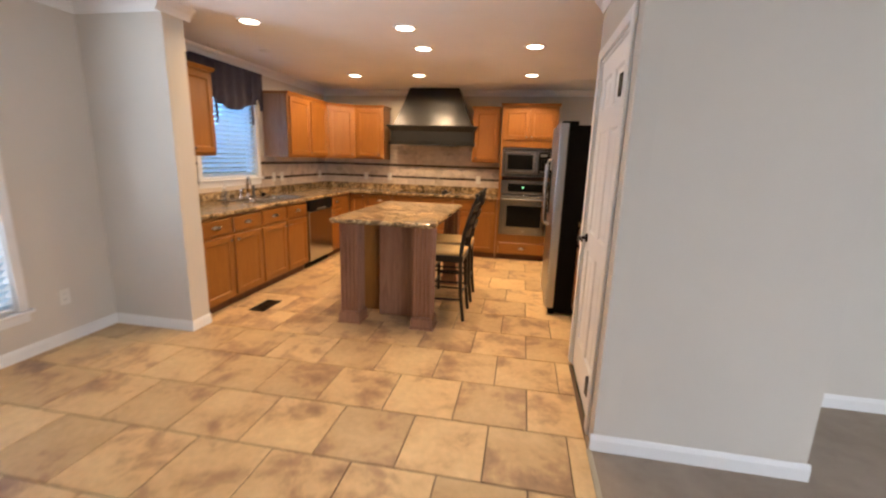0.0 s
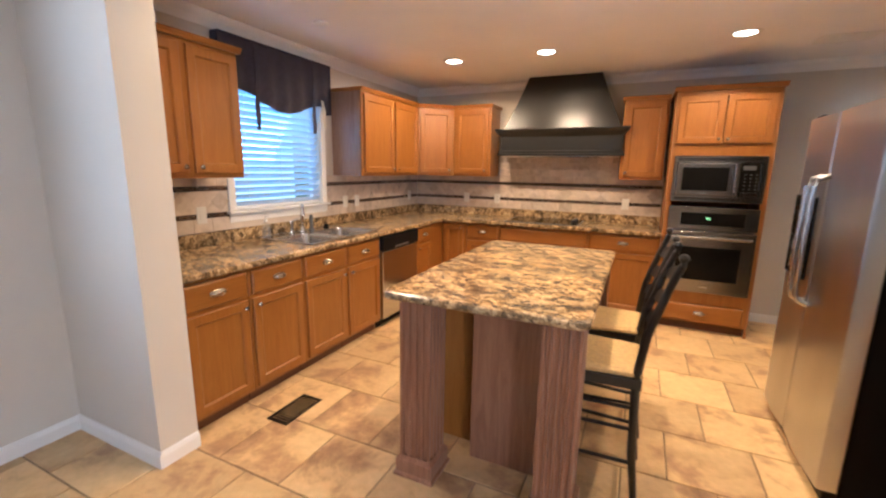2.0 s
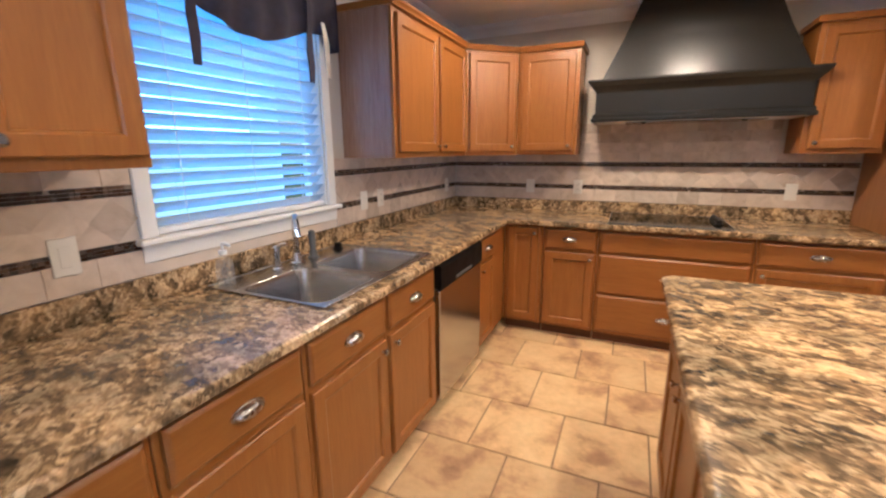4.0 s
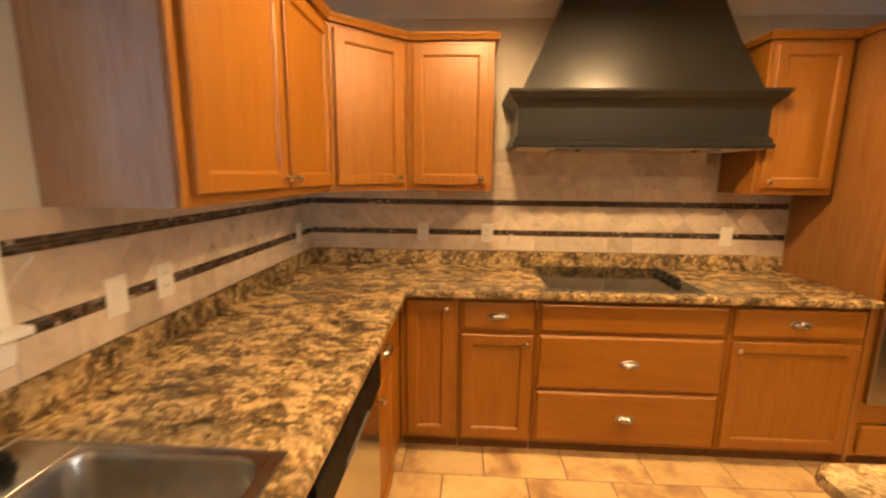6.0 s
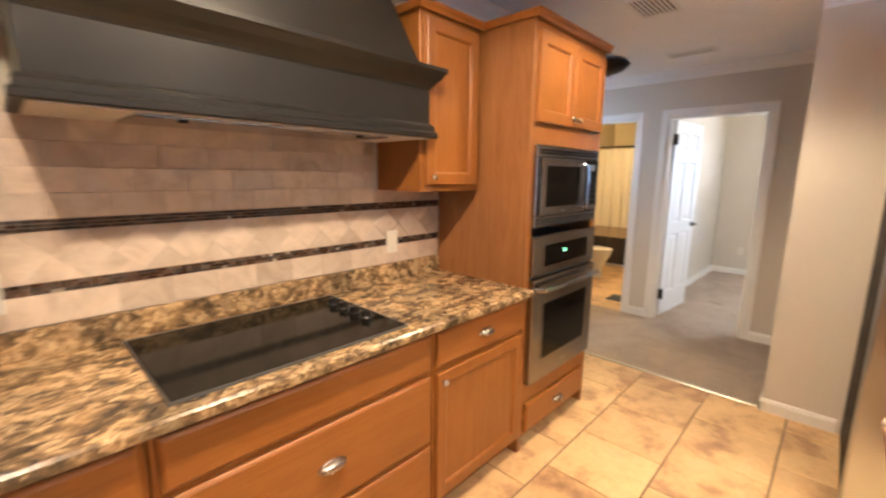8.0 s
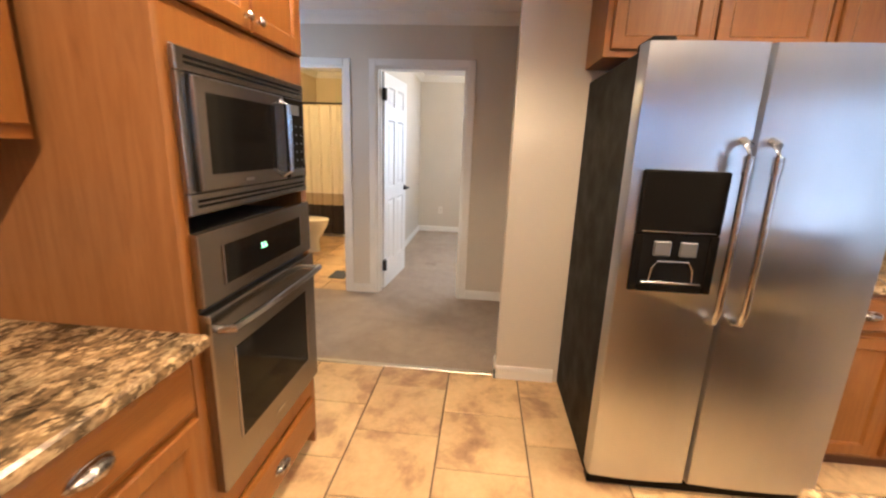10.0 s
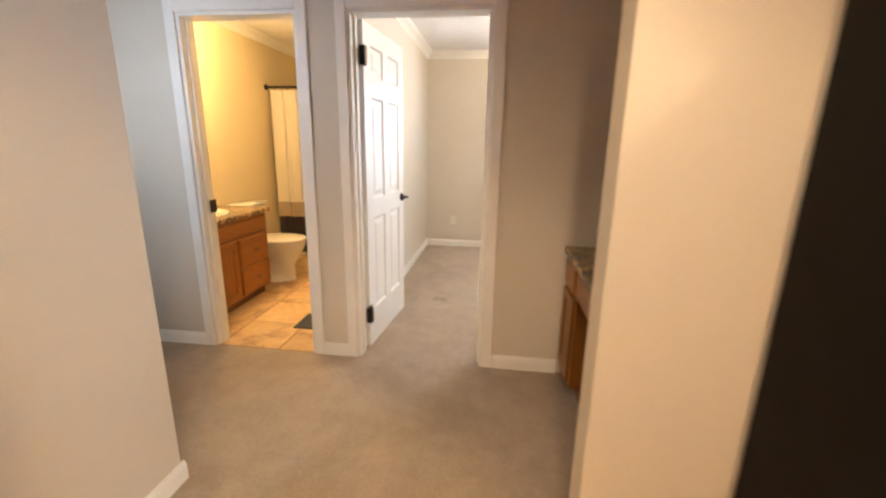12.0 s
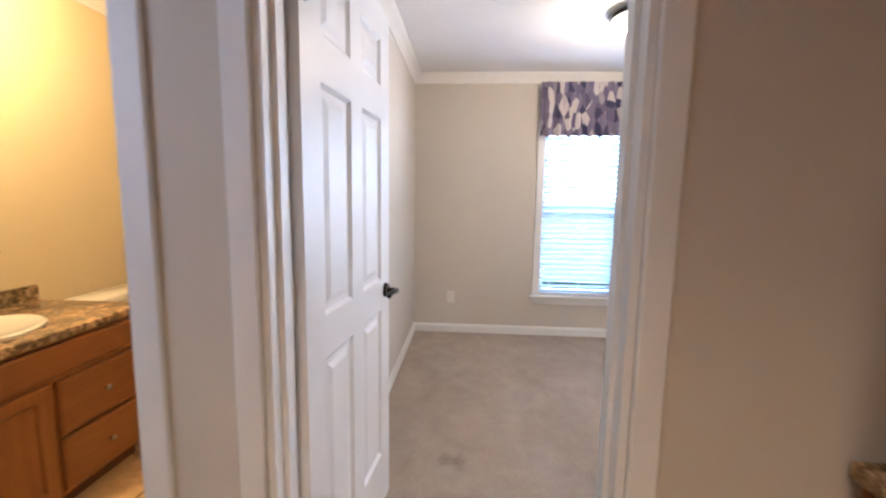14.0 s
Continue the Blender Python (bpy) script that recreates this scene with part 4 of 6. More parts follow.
part("badge", B().box(0.225, 0.27, -0.0352, -0.034, 0.072, 0.082), STEEL, md)

# wall oven
wo = thing("wall_oven", pose(0.115, 5.349, 0.385), "built-in stainless wall oven with a dark glass door", "oven")
part("body", B().box(0.02, W - 0.02, 0, 0.52, 0.01, 0.75), GREYPLASTIC, wo)
cp = part("control_panel", B().box(0, W, -0.025, 0, 0.575, 0.775, 0.005, 2), STEEL_DARK, wo)
dp = part("display_glass", B().box(0.10, W - 0.10, -0.027, -0.024, 0.615, 0.725, 0.0), BLACKGLASS, cp)
for k in range(2):
    part("digit", B().box(0.30 + k * 0.018, 0.312 + k * 0.018, -0.0285, -0.027, 0.672, 0.676).box(0.30 + k * 0.018, 0.303 + k * 0.018, -0.0285, -0.027, 0.676, 0.690), GREENLED, wo)
for gx in (0.094, W - 0.100):
    part("glass_edge", B().box(gx, gx + 0.006, -0.0285, -0.024, 0.613, 0.727, 0.001), STEEL, cp, "bright steel edge")
od = part("door", B().box(0, W, -0.035, 0, 0.0, 0.560, 0.006, 2), STEEL_DARK, wo)
part("window", B().box(0.10, W - 0.10, -0.037, -0.034, 0.12, 0.42, 0.0), BLACKGLASS, od)
for gx in (0.094, W - 0.100):
    part("window_edge", B().box(gx, gx + 0.006, -0.0385, -0.034, 0.118, 0.422, 0.001), STEEL, od, "bright steel edge")
part("handle", B().path([(0.035, -0.035, 0.505), (0.04, -0.075, 0.51), (W * 0.3, -0.085, 0.512), (W * 0.7, -0.085, 0.512), (W - 0.04, -0.075, 0.51), (W - 0.035, -0.035, 0.505)], 0.012), STEEL, od, "", True)
part("badge", B().box(W / 2 - 0.03, W / 2 + 0.03, -0.0362, -0.035, 0.05, 0.062), STEEL, od)

# ---------------------------------------------------------------- counters
ct = thing("countertop", (-2.17, 5.35, 0.872), "mottled brown and cream laminate countertop with a backsplash lip", "countertop")
SK = (3.27, 4.07, -2.74, -2.205)      # sink cut-out
EX, EY = -2.145, 5.315


def rel(b):
    for v in b.bm.verts:
        v.co -= Vector((-2.17, 5.35, 0.872))
    return b


b = B()
Z0, Z1 = 0.873, 0.91
b.box(XW + 0.001, EX, 2.262, SK[0], Z0, Z1)
b.box(XW + 0.001, SK[2], SK[0], SK[1], Z0, Z1).box(SK[3], EX, SK[0], SK[1], Z0, Z1)
b.box(XW + 0.001, EX, SK[1], YB - 0.001, Z0, Z1)
b.box(EX, 0.079, EY, YB - 0.001, Z0, Z1)
bmesh.ops.remove_doubles(b.bm, verts=b.bm.verts, dist=0.0005)
part("slab", rel(b), STONE, ct)
nose = [(0, 0.0), (0.012, 0.0), (0.020, 0.006), (0.022, 0.019), (0.020, 0.031), (0.012, 0.0372), (0, 0.0372)]
part("nosing", rel(B().prism([(EX + u, Z0 + w) for u, w in nose], 2.262, EY - 0.022, "y").prism([(EY - u, Z0 + w) for u, w in nose], EX, 0.079, "x")), STONE, ct, "", True)
part("lip", rel(B().box(XW + 0.001, XW + 0.021, 2.262, YB - 0.022, Z1, 0.998, 0.003).box(XW + 0.001, 0.079, YB - 0.021, YB - 0.001, Z1, 0.998, 0.003)), STONE, ct)

# sink
sk = thing("kitchen_sink", (-2.49, 3.67, 0.9105), "stainless double bowl drop-in sink", "sink")


def rrect(x0, x1, y0, y1, r, z, n=5):
    pts = []
    for cx, cy, a0 in ((x1 - r, y1 - r, 0), (x0 + r, y1 - r, 90), (x0 + r, y0 + r, 180), (x1 - r, y0 + r, 270)):
        for k in range(n + 1):
            a = radians(a0 + 90 * k / n)
            pts.append((cx + r * math.cos(a), cy + r * math.sin(a), z))
    return pts


BX0, BX1 = -0.125, 0.270
for y0, y1 in ((-0.385, -0.035), (0.015, 0.385)):
    b = B()
    b.loft([rrect(BX0, BX1, y0, y1, 0.06, 0.004), rrect(BX0 + 0.006, BX1 - 0.006, y0 + 0.006, y1 - 0.006, 0.055, -0.012), rrect(BX0 + 0.014, BX1 - 0.014, y0 + 0.014, y1 - 0.014, 0.055, -0.145), rrect(BX0 + 0.022, BX1 - 0.022, y0 + 0.022, y1 - 0.022, 0.052, -0.172), rrect(BX0 + 0.042, BX1 - 0.042, y0 + 0.042, y1 - 0.042, 0.046, -0.188), rrect(BX0 + 0.07, BX1 - 0.07, y0 + 0.07, y1 - 0.07, 0.04, -0.192)], cap=False)
    b.bm.faces.new([b.bm.verts.new(p) for p in rrect(BX0 + 0.07, BX1 - 0.07, y0 + 0.07, y1 - 0.07, 0.04, -0.192)])
    bmesh.ops.remove_doubles(b.bm, verts=b.bm.verts, dist=0.0003)
    bowl = part("bowl", b, STEEL_SINK, sk, "", True)
    c = ((BX0 + BX1) / 2, (y0 + y1) / 2, -0.192)
    part("drain", B().lathe(c, [(0.045, 0.0), (0.043, 0.004), (0.03, 0.003), (0.028, -0.004), (0.0, -0.004)], 20), CHROME, bowl, "chrome basket drain", True)
b = B()
b.box(-0.27, BX0, -0.405, 0.405, 0.0, 0.0055, 0.002).box(BX1, 0.302, -0.405, 0.405, 0.0, 0.0055, 0.002)
b.box(BX0, BX1, -0.405, -0.385, 0, 0.0055).box(BX0, BX1, -0.035, 0.015, 0, 0.0055).box(BX0, BX1, 0.385, 0.405, 0, 0.0055)
# corner fillets of the rim
for y0, y1 in ((-0.385, -0.035), (0.015, 0.385)):
    for cx, sx in ((BX0, 1), (BX1, -1)):
        for cy, sy in ((y0, 1), (y1, -1)):
            r = 0.06
            arc = [(cx + sx * r - sx * r * math.cos(radians(90 * k / 5)), cy + sy * r - sy * r * math.sin(radians(90 * k / 5))) for k in range(6)]
            b.prism([(cx, cy)] + arc, 0.0, 0.0054, "z")
part("rim", b, STEEL_SINK, sk)
part("raised_edge", B().path([(-0.268, -0.403, 0.005), (0.300, -0.403, 0.005), (0.300, 0.403, 0.005), (-0.268, 0.403, 0.005), (-0.268, -0.398, 0.005)], 0.0035, 8), STEEL_SINK, sk, "", True)
# faucet set on the rear deck of the sink
fa = thing("faucet", (-2.69, 3.68, 0.916), "chrome kitchen faucet with a tall arched spout", "faucet")
part("base_plate", B().lathe((0, 0, 0), [(0.036, 0), (0.036, 0.006), (0.028, 0.012), (0.022, 0.035), (0.018, 0.05)], 20), CHROME, fa, "", True)
part("spout", B().path([(0.74 * q, -0.67 * q, z) for q, z in ((0, 0.04), (0, 0.15), (0.006, 0.19), (0.035, 0.225), (0.08, 0.23), (0.115, 0.215), (0.135, 0.18), (0.138, 0.15))], [0.016, 0.014, 0.013, 0.012, 0.012, 0.012, 0.013, 0.014]), CHROME, fa, "", True)
for name, y, top in (("hot_handle", -0.12, 0.10), ("side_sprayer", 0.11, 0.13)):
    b = B().lathe((0, y, 0), [(0.027, 0), (0.027, 0.005), (0.018, 0.012), (0.014, 0.05), (0.017, top - 0.03), (0.015, top), (0.006, top + 0.006)], 16)
    if name == "hot_handle":
        b.path([(0, y, top - 0.01), (0.03, y, top + 0.012), (0.065, y, top + 0.02)], [0.009, 0.008, 0.006])
    part(name, b, CHROME if name == "hot_handle" else GREYPLASTIC, fa, "", True)
cap = thing("sink_hole_cap", (-2.69, 3.98, 0.916), "dark round air-gap cap on the sink deck", "sink fitting")
part("cap", B().lathe((0, 0, 0), [(0.026, 0), (0.026, 0.006), (0.02, 0.01), (0.02, 0.03), (0.014, 0.035)], 18), BLACKPLASTIC, cap, "", True)
# soap bottle
so = thing("soap_bottle", (-2.70, 3.31, 0.916), "clear plastic pump soap bottle beside the sink", "soap bottle")
part("bottle", B().lathe((0, 0, 0), [(0.028, 0), (0.034, 0.006), (0.034, 0.085), (0.026, 0.105), (0.013, 0.115), (0.013, 0.125)], 18), SOAP, so, "", True)
part("pump", B().tube((0, 0, 0.125), (0, 0, 0.14), 0.015).tube((0, 0, 0.14), (0, 0, 0.165), 0.005).path([(0, 0, 0.165), (0.02, 0, 0.168), (0.042, 0, 0.160)], 0.006), VINYL, so, "white pump head", True)

# cooktop
ck = thing("cooktop", (-1.055, 5.62, 0.911), "black glass electric cooktop with four side knobs", "cooktop")
part("glass", B().box(-0.37, 0.375, -0.265, 0.255, 0, 0.008, 0.003), BLACKGLASS, ck)
part("rim", B().box(-0.374, 0.379, -0.269, -0.266, 0, 0.0085).box(-0.374, 0.379, 0.256, 0.259, 0, 0.0085).box(-0.374, -0.371, -0.266, 0.256, 0, 0.0085).box(0.376, 0.379, -0.266, 0.256, 0, 0.0085), GREYPLASTIC, ck)
for k in range(4):
    part("knob", B().lathe((0.315, -0.10 + 0.075 * k, 0.008), [(0.027, 0), (0.027, 0.004), (0.021, 0.010), (0.019, 0.028), (0.012, 0.031)], 16).box(0.311, 0.319, -0.118 + 0.075 * k, -0.082 + 0.075 * k, 0.036, 0.043, 0.002), CHAIRBLACK, ck, "", True)

# range hood
hd = thing("range_hood", (-0.96, YB, 1.61), "black painted wooden range hood with flared crown band", "range hood")
hw, dp_ = 0.625, 0.355
part("chimney", B().loft([[(-0.60, -0.002, 0.28), (0.60, -0.002, 0.28), (0.60, -0.335, 0.28), (-0.60, -0.335, 0.28)], [(-0.475, -0.002, 0.56), (0.475, -0.002, 0.56), (0.475, -0.27, 0.56), (-0.475, -0.27, 0.56)], [(-0.37, -0.002, 0.828), (0.37, -0.002, 0.828), (0.37, -0.225, 0.828), (-0.37, -0.225, 0.828)]]), BLACKPAINT, hd)
part("band", B().loft([[(-hw, -0.002, 0.05), (hw, -0.002, 0.05), (hw, -dp_, 0.05), (-hw, -dp_, 0.05)], [(-hw, -0.002, 0.20), (hw, -0.002, 0.20), (hw, -dp_, 0.20), (-hw, -dp_, 0.20)]]), BLACKPAINT, hd)
crownp = [(0.0, 0.195), (0.004, 0.205), (0.018, 0.222), (0.036, 0.240), (0.050, 0.262), (0.056, 0.268), (0.056, 0.283)]
part("crown_band", B().loft([[(-hw - u, -0.002, z), (hw + u, -0.002, z), (hw + u, -dp_ - u, z), (-hw - u, -dp_ - u, z)] for u, z in crownp]), BLACKPAINT, hd)
basep = [(0.022, 0.0), (0.026, 0.004), (0.026, 0.020), (0.016, 0.028), (0.016, 0.044), (0.010, 0.052), (0.0, 0.060)]
part("base_band", B().loft([[(-hw - u, -0.002, z), (hw + u, -0.002, z), (hw + u, -dp_ - u, z), (-hw - u, -dp_ - u, z)] for u, z in basep]), BLACKPAINT, hd)
part("soffit", B().box(-hw + 0.004, hw - 0.004, -dp_ + 0.004, -0.004, -0.003, 0.0), PLATE, hd, "pale cream underside board")
part("filter_plate", B().box(-0.42, 0.42, -0.33, -0.06, -0.011, -0.0035, 0.002), STEEL, hd, "steel grease filter plate")
for sx in (-0.3, 0.3):
    part("filter_latch", B().tube((sx, -0.3, -0.011), (sx, -0.3, -0.017), 0.014), BLACKPLASTIC, hd)

# ---------------------------------------------------------------- backsplash


def outlet(m, label, holes=True):
    t = thing("outlet_plate", m, label, "wall plate", "kitchen wall plates")
    p = part("plate", B().box(-0.036, 0.036, -0.006, 0, -0.058, 0.058, 0.003, 2), PLATE, t)
    if holes:
        for z in (-0.02, 0.02):
            q = part("socket", B().box(-0.016, 0.016, -0.009, -0.005, z - 0.014, z + 0.014, 0.003), PLATE, t)
            for x in (-0.006, 0.006):
                part("slot", B().box(x - 0.001, x + 0.001, -0.0095, -0.0088, z - 0.004, z + 0.006), BLACKPLASTIC, q)
    else:
        part("rocker", B().box(-0.016, 0.016, -0.009, -0.005, -0.032, 0.032, 0.002), PLATE, t)
    return t


YT = YB - 0.012
for x, hl in ((-2.11, False), (-1.71, True), (-0.27, False)):
    outlet(pose(x, YT, 1.112), "ivory wall plate on the tiled backsplash", hl)
for y, hl in ((2.88, False), (4.42, False), (4.61, True)):
    outlet(pose(XW + 0.012, y, 1.12, 0, 0, 90), "ivory wall plate on the tiled backsplash", hl)
outlet(pose(XW + 0.012, 5.71, 1.12, 0, 0, 90), "ivory wall plate on the tiled backsplash", True)
outlet(pose(XW, 1.70, 0.35, 0, 0, 90), "ivory wall outlet low on the wall", True)

# ---------------------------------------------------------------- valance over the sink window
va = thing("window_valance", pose(XW, KW[0] - 0.10, 1.90, 0, 0, 90), "dark tie-up fabric valance over the kitchen window", "valance")
VW = KW[1] - KW[0] + 0.19
b = B()
N = 64
loops = []
rows = 10
for j in range(rows + 1):
    lp = []
    for i in range(N + 1):
        u = i / N
        dip = 0.0
        for c0, c1, amp in ((0.0, 0.25, -0.035), (0.25, 0.78, 0.085), (0.78, 1.0, -0.02)):
            if c0 <= u <= c1:
                q = (u - c0) / (c1 - c0)
                dip = amp * math.sin(math.pi * q)
        low = 0.06 - dip + (0.03 * (u > 0.9) * (0.9 - u) * 10 if u > 0.9 else 0)
        z = 0.43 + (low - 0.43) * j / rows
        fold = 0.012 * math.sin(u * 46) * (0.3 + 0.7 * j / rows) + 0.014 * math.sin(j * 1.4) * max(0, j - 5) / 5
        lp.append((u * VW, -0.075 + fold, z))
    loops.append(lp)
vs = [[b.bm.verts.new(p) for p in lp] for lp in loops]
for u_, w_ in zip(vs, vs[1:]):
    for i in range(N):
        b.bm.faces.new((u_[i], u_[i + 1], w_[i + 1], w_[i]))
ex = bmesh.ops.extrude_face_region(b.bm, geom=list(b.bm.faces))
for v in [g for g in ex["geom"] if isinstance(g, bmesh.types.BMVert)]:
    v.co.y += 0.006
part("cloth", b, FABRIC, va, "", True)
part("rod_pocket", B().box(-0.002, VW + 0.002, -0.085, 0.0, 0.425, 0.44, 0.004), FABRIC, va)
part("return", B().box(0, 0.004, -0.075, 0, 0.05, 0.43), FABRIC, va)
part("return", B().box(VW - 0.004, VW, -0.075, 0, 0.02, 0.43), FABRIC, va)
for u, tail in ((0.25, 0.26), (0.78, 0.24)):
    part("tie", B().loft([[(u * VW - w0, -0.10 + dy, z), (u * VW + w0, -0.10 + dy, z), (u * VW + w0, -0.094 + dy, z), (u * VW - w0, -0.094 + dy, z)] for w0, dy, z in ((0.012, 0.0, 0.40), (0.013, -0.004, 0.2), (0.014, 0.0, 0.08), (0.02, 0.005, -0.02), (0.019, 0.0, -0.09), (0.014, 0.004, 0.08 - tail))]), FABRIC, va, "dark hanging tie")

part("lining_tail", B().loft([[(x - w0, -0.085 + dy, z), (x + w0, -0.085 + dy, z), (x + w0, -0.080 + dy, z), (x - w0, -0.080 + dy, z)] for x, w0, dy, z in ((0.99, 0.012, 0.0, 0.13), (1.005, 0.02, -0.006, 0.04), (1.015, 0.018, 0.004, -0.05), (1.02, 0.010, 0.0, -0.12))]), CURT_TOP, va, "pale grey hanging lining")

# ---------------------------------------------------------------- island
isl = thing("kitchen_island", (-0.70, 3.33, 0), "wooden island with fluted corner posts and oak drawers", "island")
ix = lambda x: x + 0.70
iy = lambda y: y - 3.33
part("body", B().box(ix(-1.06), ix(-0.55), iy(3.0), iy(4.08), 0.004, 0.872, 0.002), WOOD_RED, isl)
part("end_panel", B().box(ix(-0.80), ix(-0.462), iy(2.815), iy(2.998), 0.004, 0.872, 0.002), WOOD_RED, isl)
# black strip drawn for the shade in the slit beside the post
part("side_trim", B().box(ix(-0.461), ix(-0.437), iy(2.80), iy(2.90), 0.004, 0.872), CHAIRBLACK, isl, "black strip standing in for a shaded slit")


def post(cx, cy):
    p = part("post", B(), WOOD_RED, isl)
    b = B()
    s, f = 0.078, 0.013
    prof = []
    for q in range(4):
        side = [(-s, -s)]
        for k in range(4):
            c = -0.0525 + 0.035 * k
            side += [(c - 0.013, -s), (c - 0.008, -s + f), (c + 0.008, -s + f), (c + 0.013, -s)]
        for x, y in side:
            a = q * math.pi / 2
            prof.append((x * math.cos(a) - y * math.sin(a), x * math.sin(a) + y * math.cos(a)))
    b.prism([(cx + x, cy + y) for x, y in prof], 0.10, 0.872, "z")
    p.data = b.data("post", WOOD_RED)
    sq = lambda h, z: [(cx - h, cy - h, z), (cx + h, cy - h, z), (cx + h, cy + h, z), (cx - h, cy + h, z)]
    part("plinth", B().loft([sq(0.104, 0.004), sq(0.104, 0.018), sq(0.094, 0.026), sq(0.094, 0.090), sq(0.086, 0.100), sq(0.081, 0.110)]), WOOD_RED, p)


for cx, cy in ((-0.980, 2.635), (-0.345, 2.645), (-0.345, 3.99)):
    post(ix(cx), iy(cy))
# drawers and doors on the side toward the sink (facing -x): local x runs to -y
part("end_stile", B().box(ix(-1.06), ix(-0.81), iy(2.93), iy(2.998), 0.004, 0.872), WOOD, isl)
for k in range(3):
    u = thing("island_cabinet", pose(-1.062, 4.08 - k * 0.41, 0, 0, 0, -90), "honey oak island cabinet with a drawer over a door", "base cabinet", "island cabinets")
    part("face_frame", B().box(0.0, 0.408, -0.018, 0.0, 0.09, 0.872), WOOD, u)
    uu = -0.018
    d = part("drawer_front", B().rings(0.02, 0.39, 0.70, 0.85, [(0, uu - 0.012), (0.006, uu - 0.017), (0.012, uu - FT)], uu), WOOD_H, u)
    cup_pull(d, 0.205, 0.775, uu - FT)
    d = part("door", B().rings(0.02, 0.39, 0.115, 0.68, [(0, uu - FT + 0.004), (0.004, uu - FT), (0.049, uu - FT), (0.055, uu - FT + 0.004), (0.059, uu - FT + 0.011)], uu), WOOD, u)
    knob(d, 0.05 if k % 2 else 0.36, 0.64, uu - FT)
it = thing("countertop", (-0.70, 3.33, 0.873), "mottled brown and cream island countertop with a rounded edge", "countertop")
X0, X1, Y0, Y1 = -1.158 + 0.70, -0.245 + 0.70, 2.545 - 3.33, 4.135 - 3.33


def cham(e, z, c=0.03):
    x0, x1, y0, y1 = X0 + e, X1 - e, Y0 + e, Y1 - e
    return [(x0 + c, y0, z), (x1 - c, y0, z), (x1, y0 + c, z), (x1, y1 - c, z), (x1 - c, y1, z), (x0 + c, y1, z), (x0, y1 - c, z), (x0, y0 + c, z)]


part("slab", B().loft([cham(0.012, 0.0), cham(0.003, 0.006), cham(0.0, 0.019), cham(0.003, 0.032), cham(0.012, 0.038)]), STONE, it)
part("top_sheet", B().loft([cham(0.0125, 0.0375), cham(0.0125, 0.0385), cham(0.014, 0.039)]), STONE, it)

# ---------------------------------------------------------------- counter chairs


def chair(m):
    """Seat toward +x? the back stands at x=0, the seat reaches to -x; legs on y = -0.16 and 0.16."""
    t = thing("counter_chair", m, "black ladder-back counter chair with a woven rush seat", "chair", "chairs at the island")
    hw_ = 0.165
    for s in (-1, 1):
        part("back_post", B().path([(0.03, s * hw_, 0.004), (0.0, s * hw_, 0.25), (-0.012, s * hw_, 0.6), (0.012, s * hw_, 0.8), (0.07, s * hw_, 1.0), (0.105, s * hw_, 1.10)], [0.015, 0.018, 0.019, 0.018, 0.016, 0.014], 10)
             .lathe((0.108, s * hw_, 1.095), [(0.008, 0.0), (0.012, 0.008), (0.008, 0.016), (0.017, 0.027), (0.019, 0.036), (0.013, 0.048), (0.0, 0.053)], 12), CHAIRBLACK, t, "", True)
        part("front_leg", B().path([(-0.36, s * 0.185, 0.004), (-0.36, s * 0.185, 0.3), (-0.36, s * 0.185, 0.605)], [0.015, 0.019, 0.018], 10), CHAIRBLACK, t, "", True)
        for z in (0.20, 0.36, 0.46):
            part("side_rung", B().tube((-0.36, s * 0.183, z), (0.0, s * hw_, z), 0.009, seg=8), CHAIRBLACK, t)
    for z in (0.16, 0.32):
        part("front_rung", B().tube((-0.36, -0.185, z), (-0.36, 0.185, z), 0.011, seg=8), CHAIRBLACK, t)
    part("back_rung", B().tube((0.0, -hw_, 0.24), (0.0, hw_, 0.24), 0.009, seg=8), CHAIRBLACK, t)
    part("seat_frame", B().loft([[(-0.395, -0.205, z), (0.012, -0.185, z), (0.012, 0.185, z), (-0.395, 0.205, z)] for z in (0.555, 0.60)]), CHAIRBLACK, t)
    part("seat", B().loft([[(-0.40 + e, -0.21 + e, z), (0.014 - e, -0.178 + e, z), (0.014 - e, 0.178 - e, z), (-0.40 + e, 0.21 - e, z)] for e, z in ((0.01, 0.601), (0.0, 0.610), (0.003, 0.622), (0.03, 0.632), (0.12, 0.628), (0.16, 0.624))]), RUSH, t, "woven rush seat")
    for z0, x0, x1 in ((0.76, 0.004, 0.02), (0.87, 0.028, 0.048), (0.985, 0.064, 0.085)):
        n = 12
        lp = []
        for i in range(n + 1):
            u = i / n
            y = -hw_ + 2 * hw_ * u
            bow = 0.028 * math.sin(math.pi * u)
            hgt = 0.045 + 0.028 * math.sin(math.pi * u)
            lp.append([(x0 + bow, y, z0), (x0 + bow + 0.010, y, z0), (x1 + bow + 0.010, y, z0 + hgt), (x1 + bow, y, z0 + hgt)])
        part("back_slat", B().loft(lp), CHAIRBLACK, t, "", True)
    return t


ch = chair(pose(-0.06, 3.01, 0))
copy_thing(ch, pose(-0.06, 3.535, 0, 0, 0, 2))

# ---------------------------------------------------------------- refrigerator
fr = thing("refrigerator", pose(0.70, 4.115, 0, 0, 0, -90), "stainless side-by-side refrigerator with black sides and a water dispenser", "refrigerator")
FW, FH = 0.90, 1.755
part("cabinet", B().box(0.006, FW - 0.006, 0.085, 0.80, 0.03, 1.74, 0.006), BLACKPLASTIC, fr, "black textured cabinet sides")
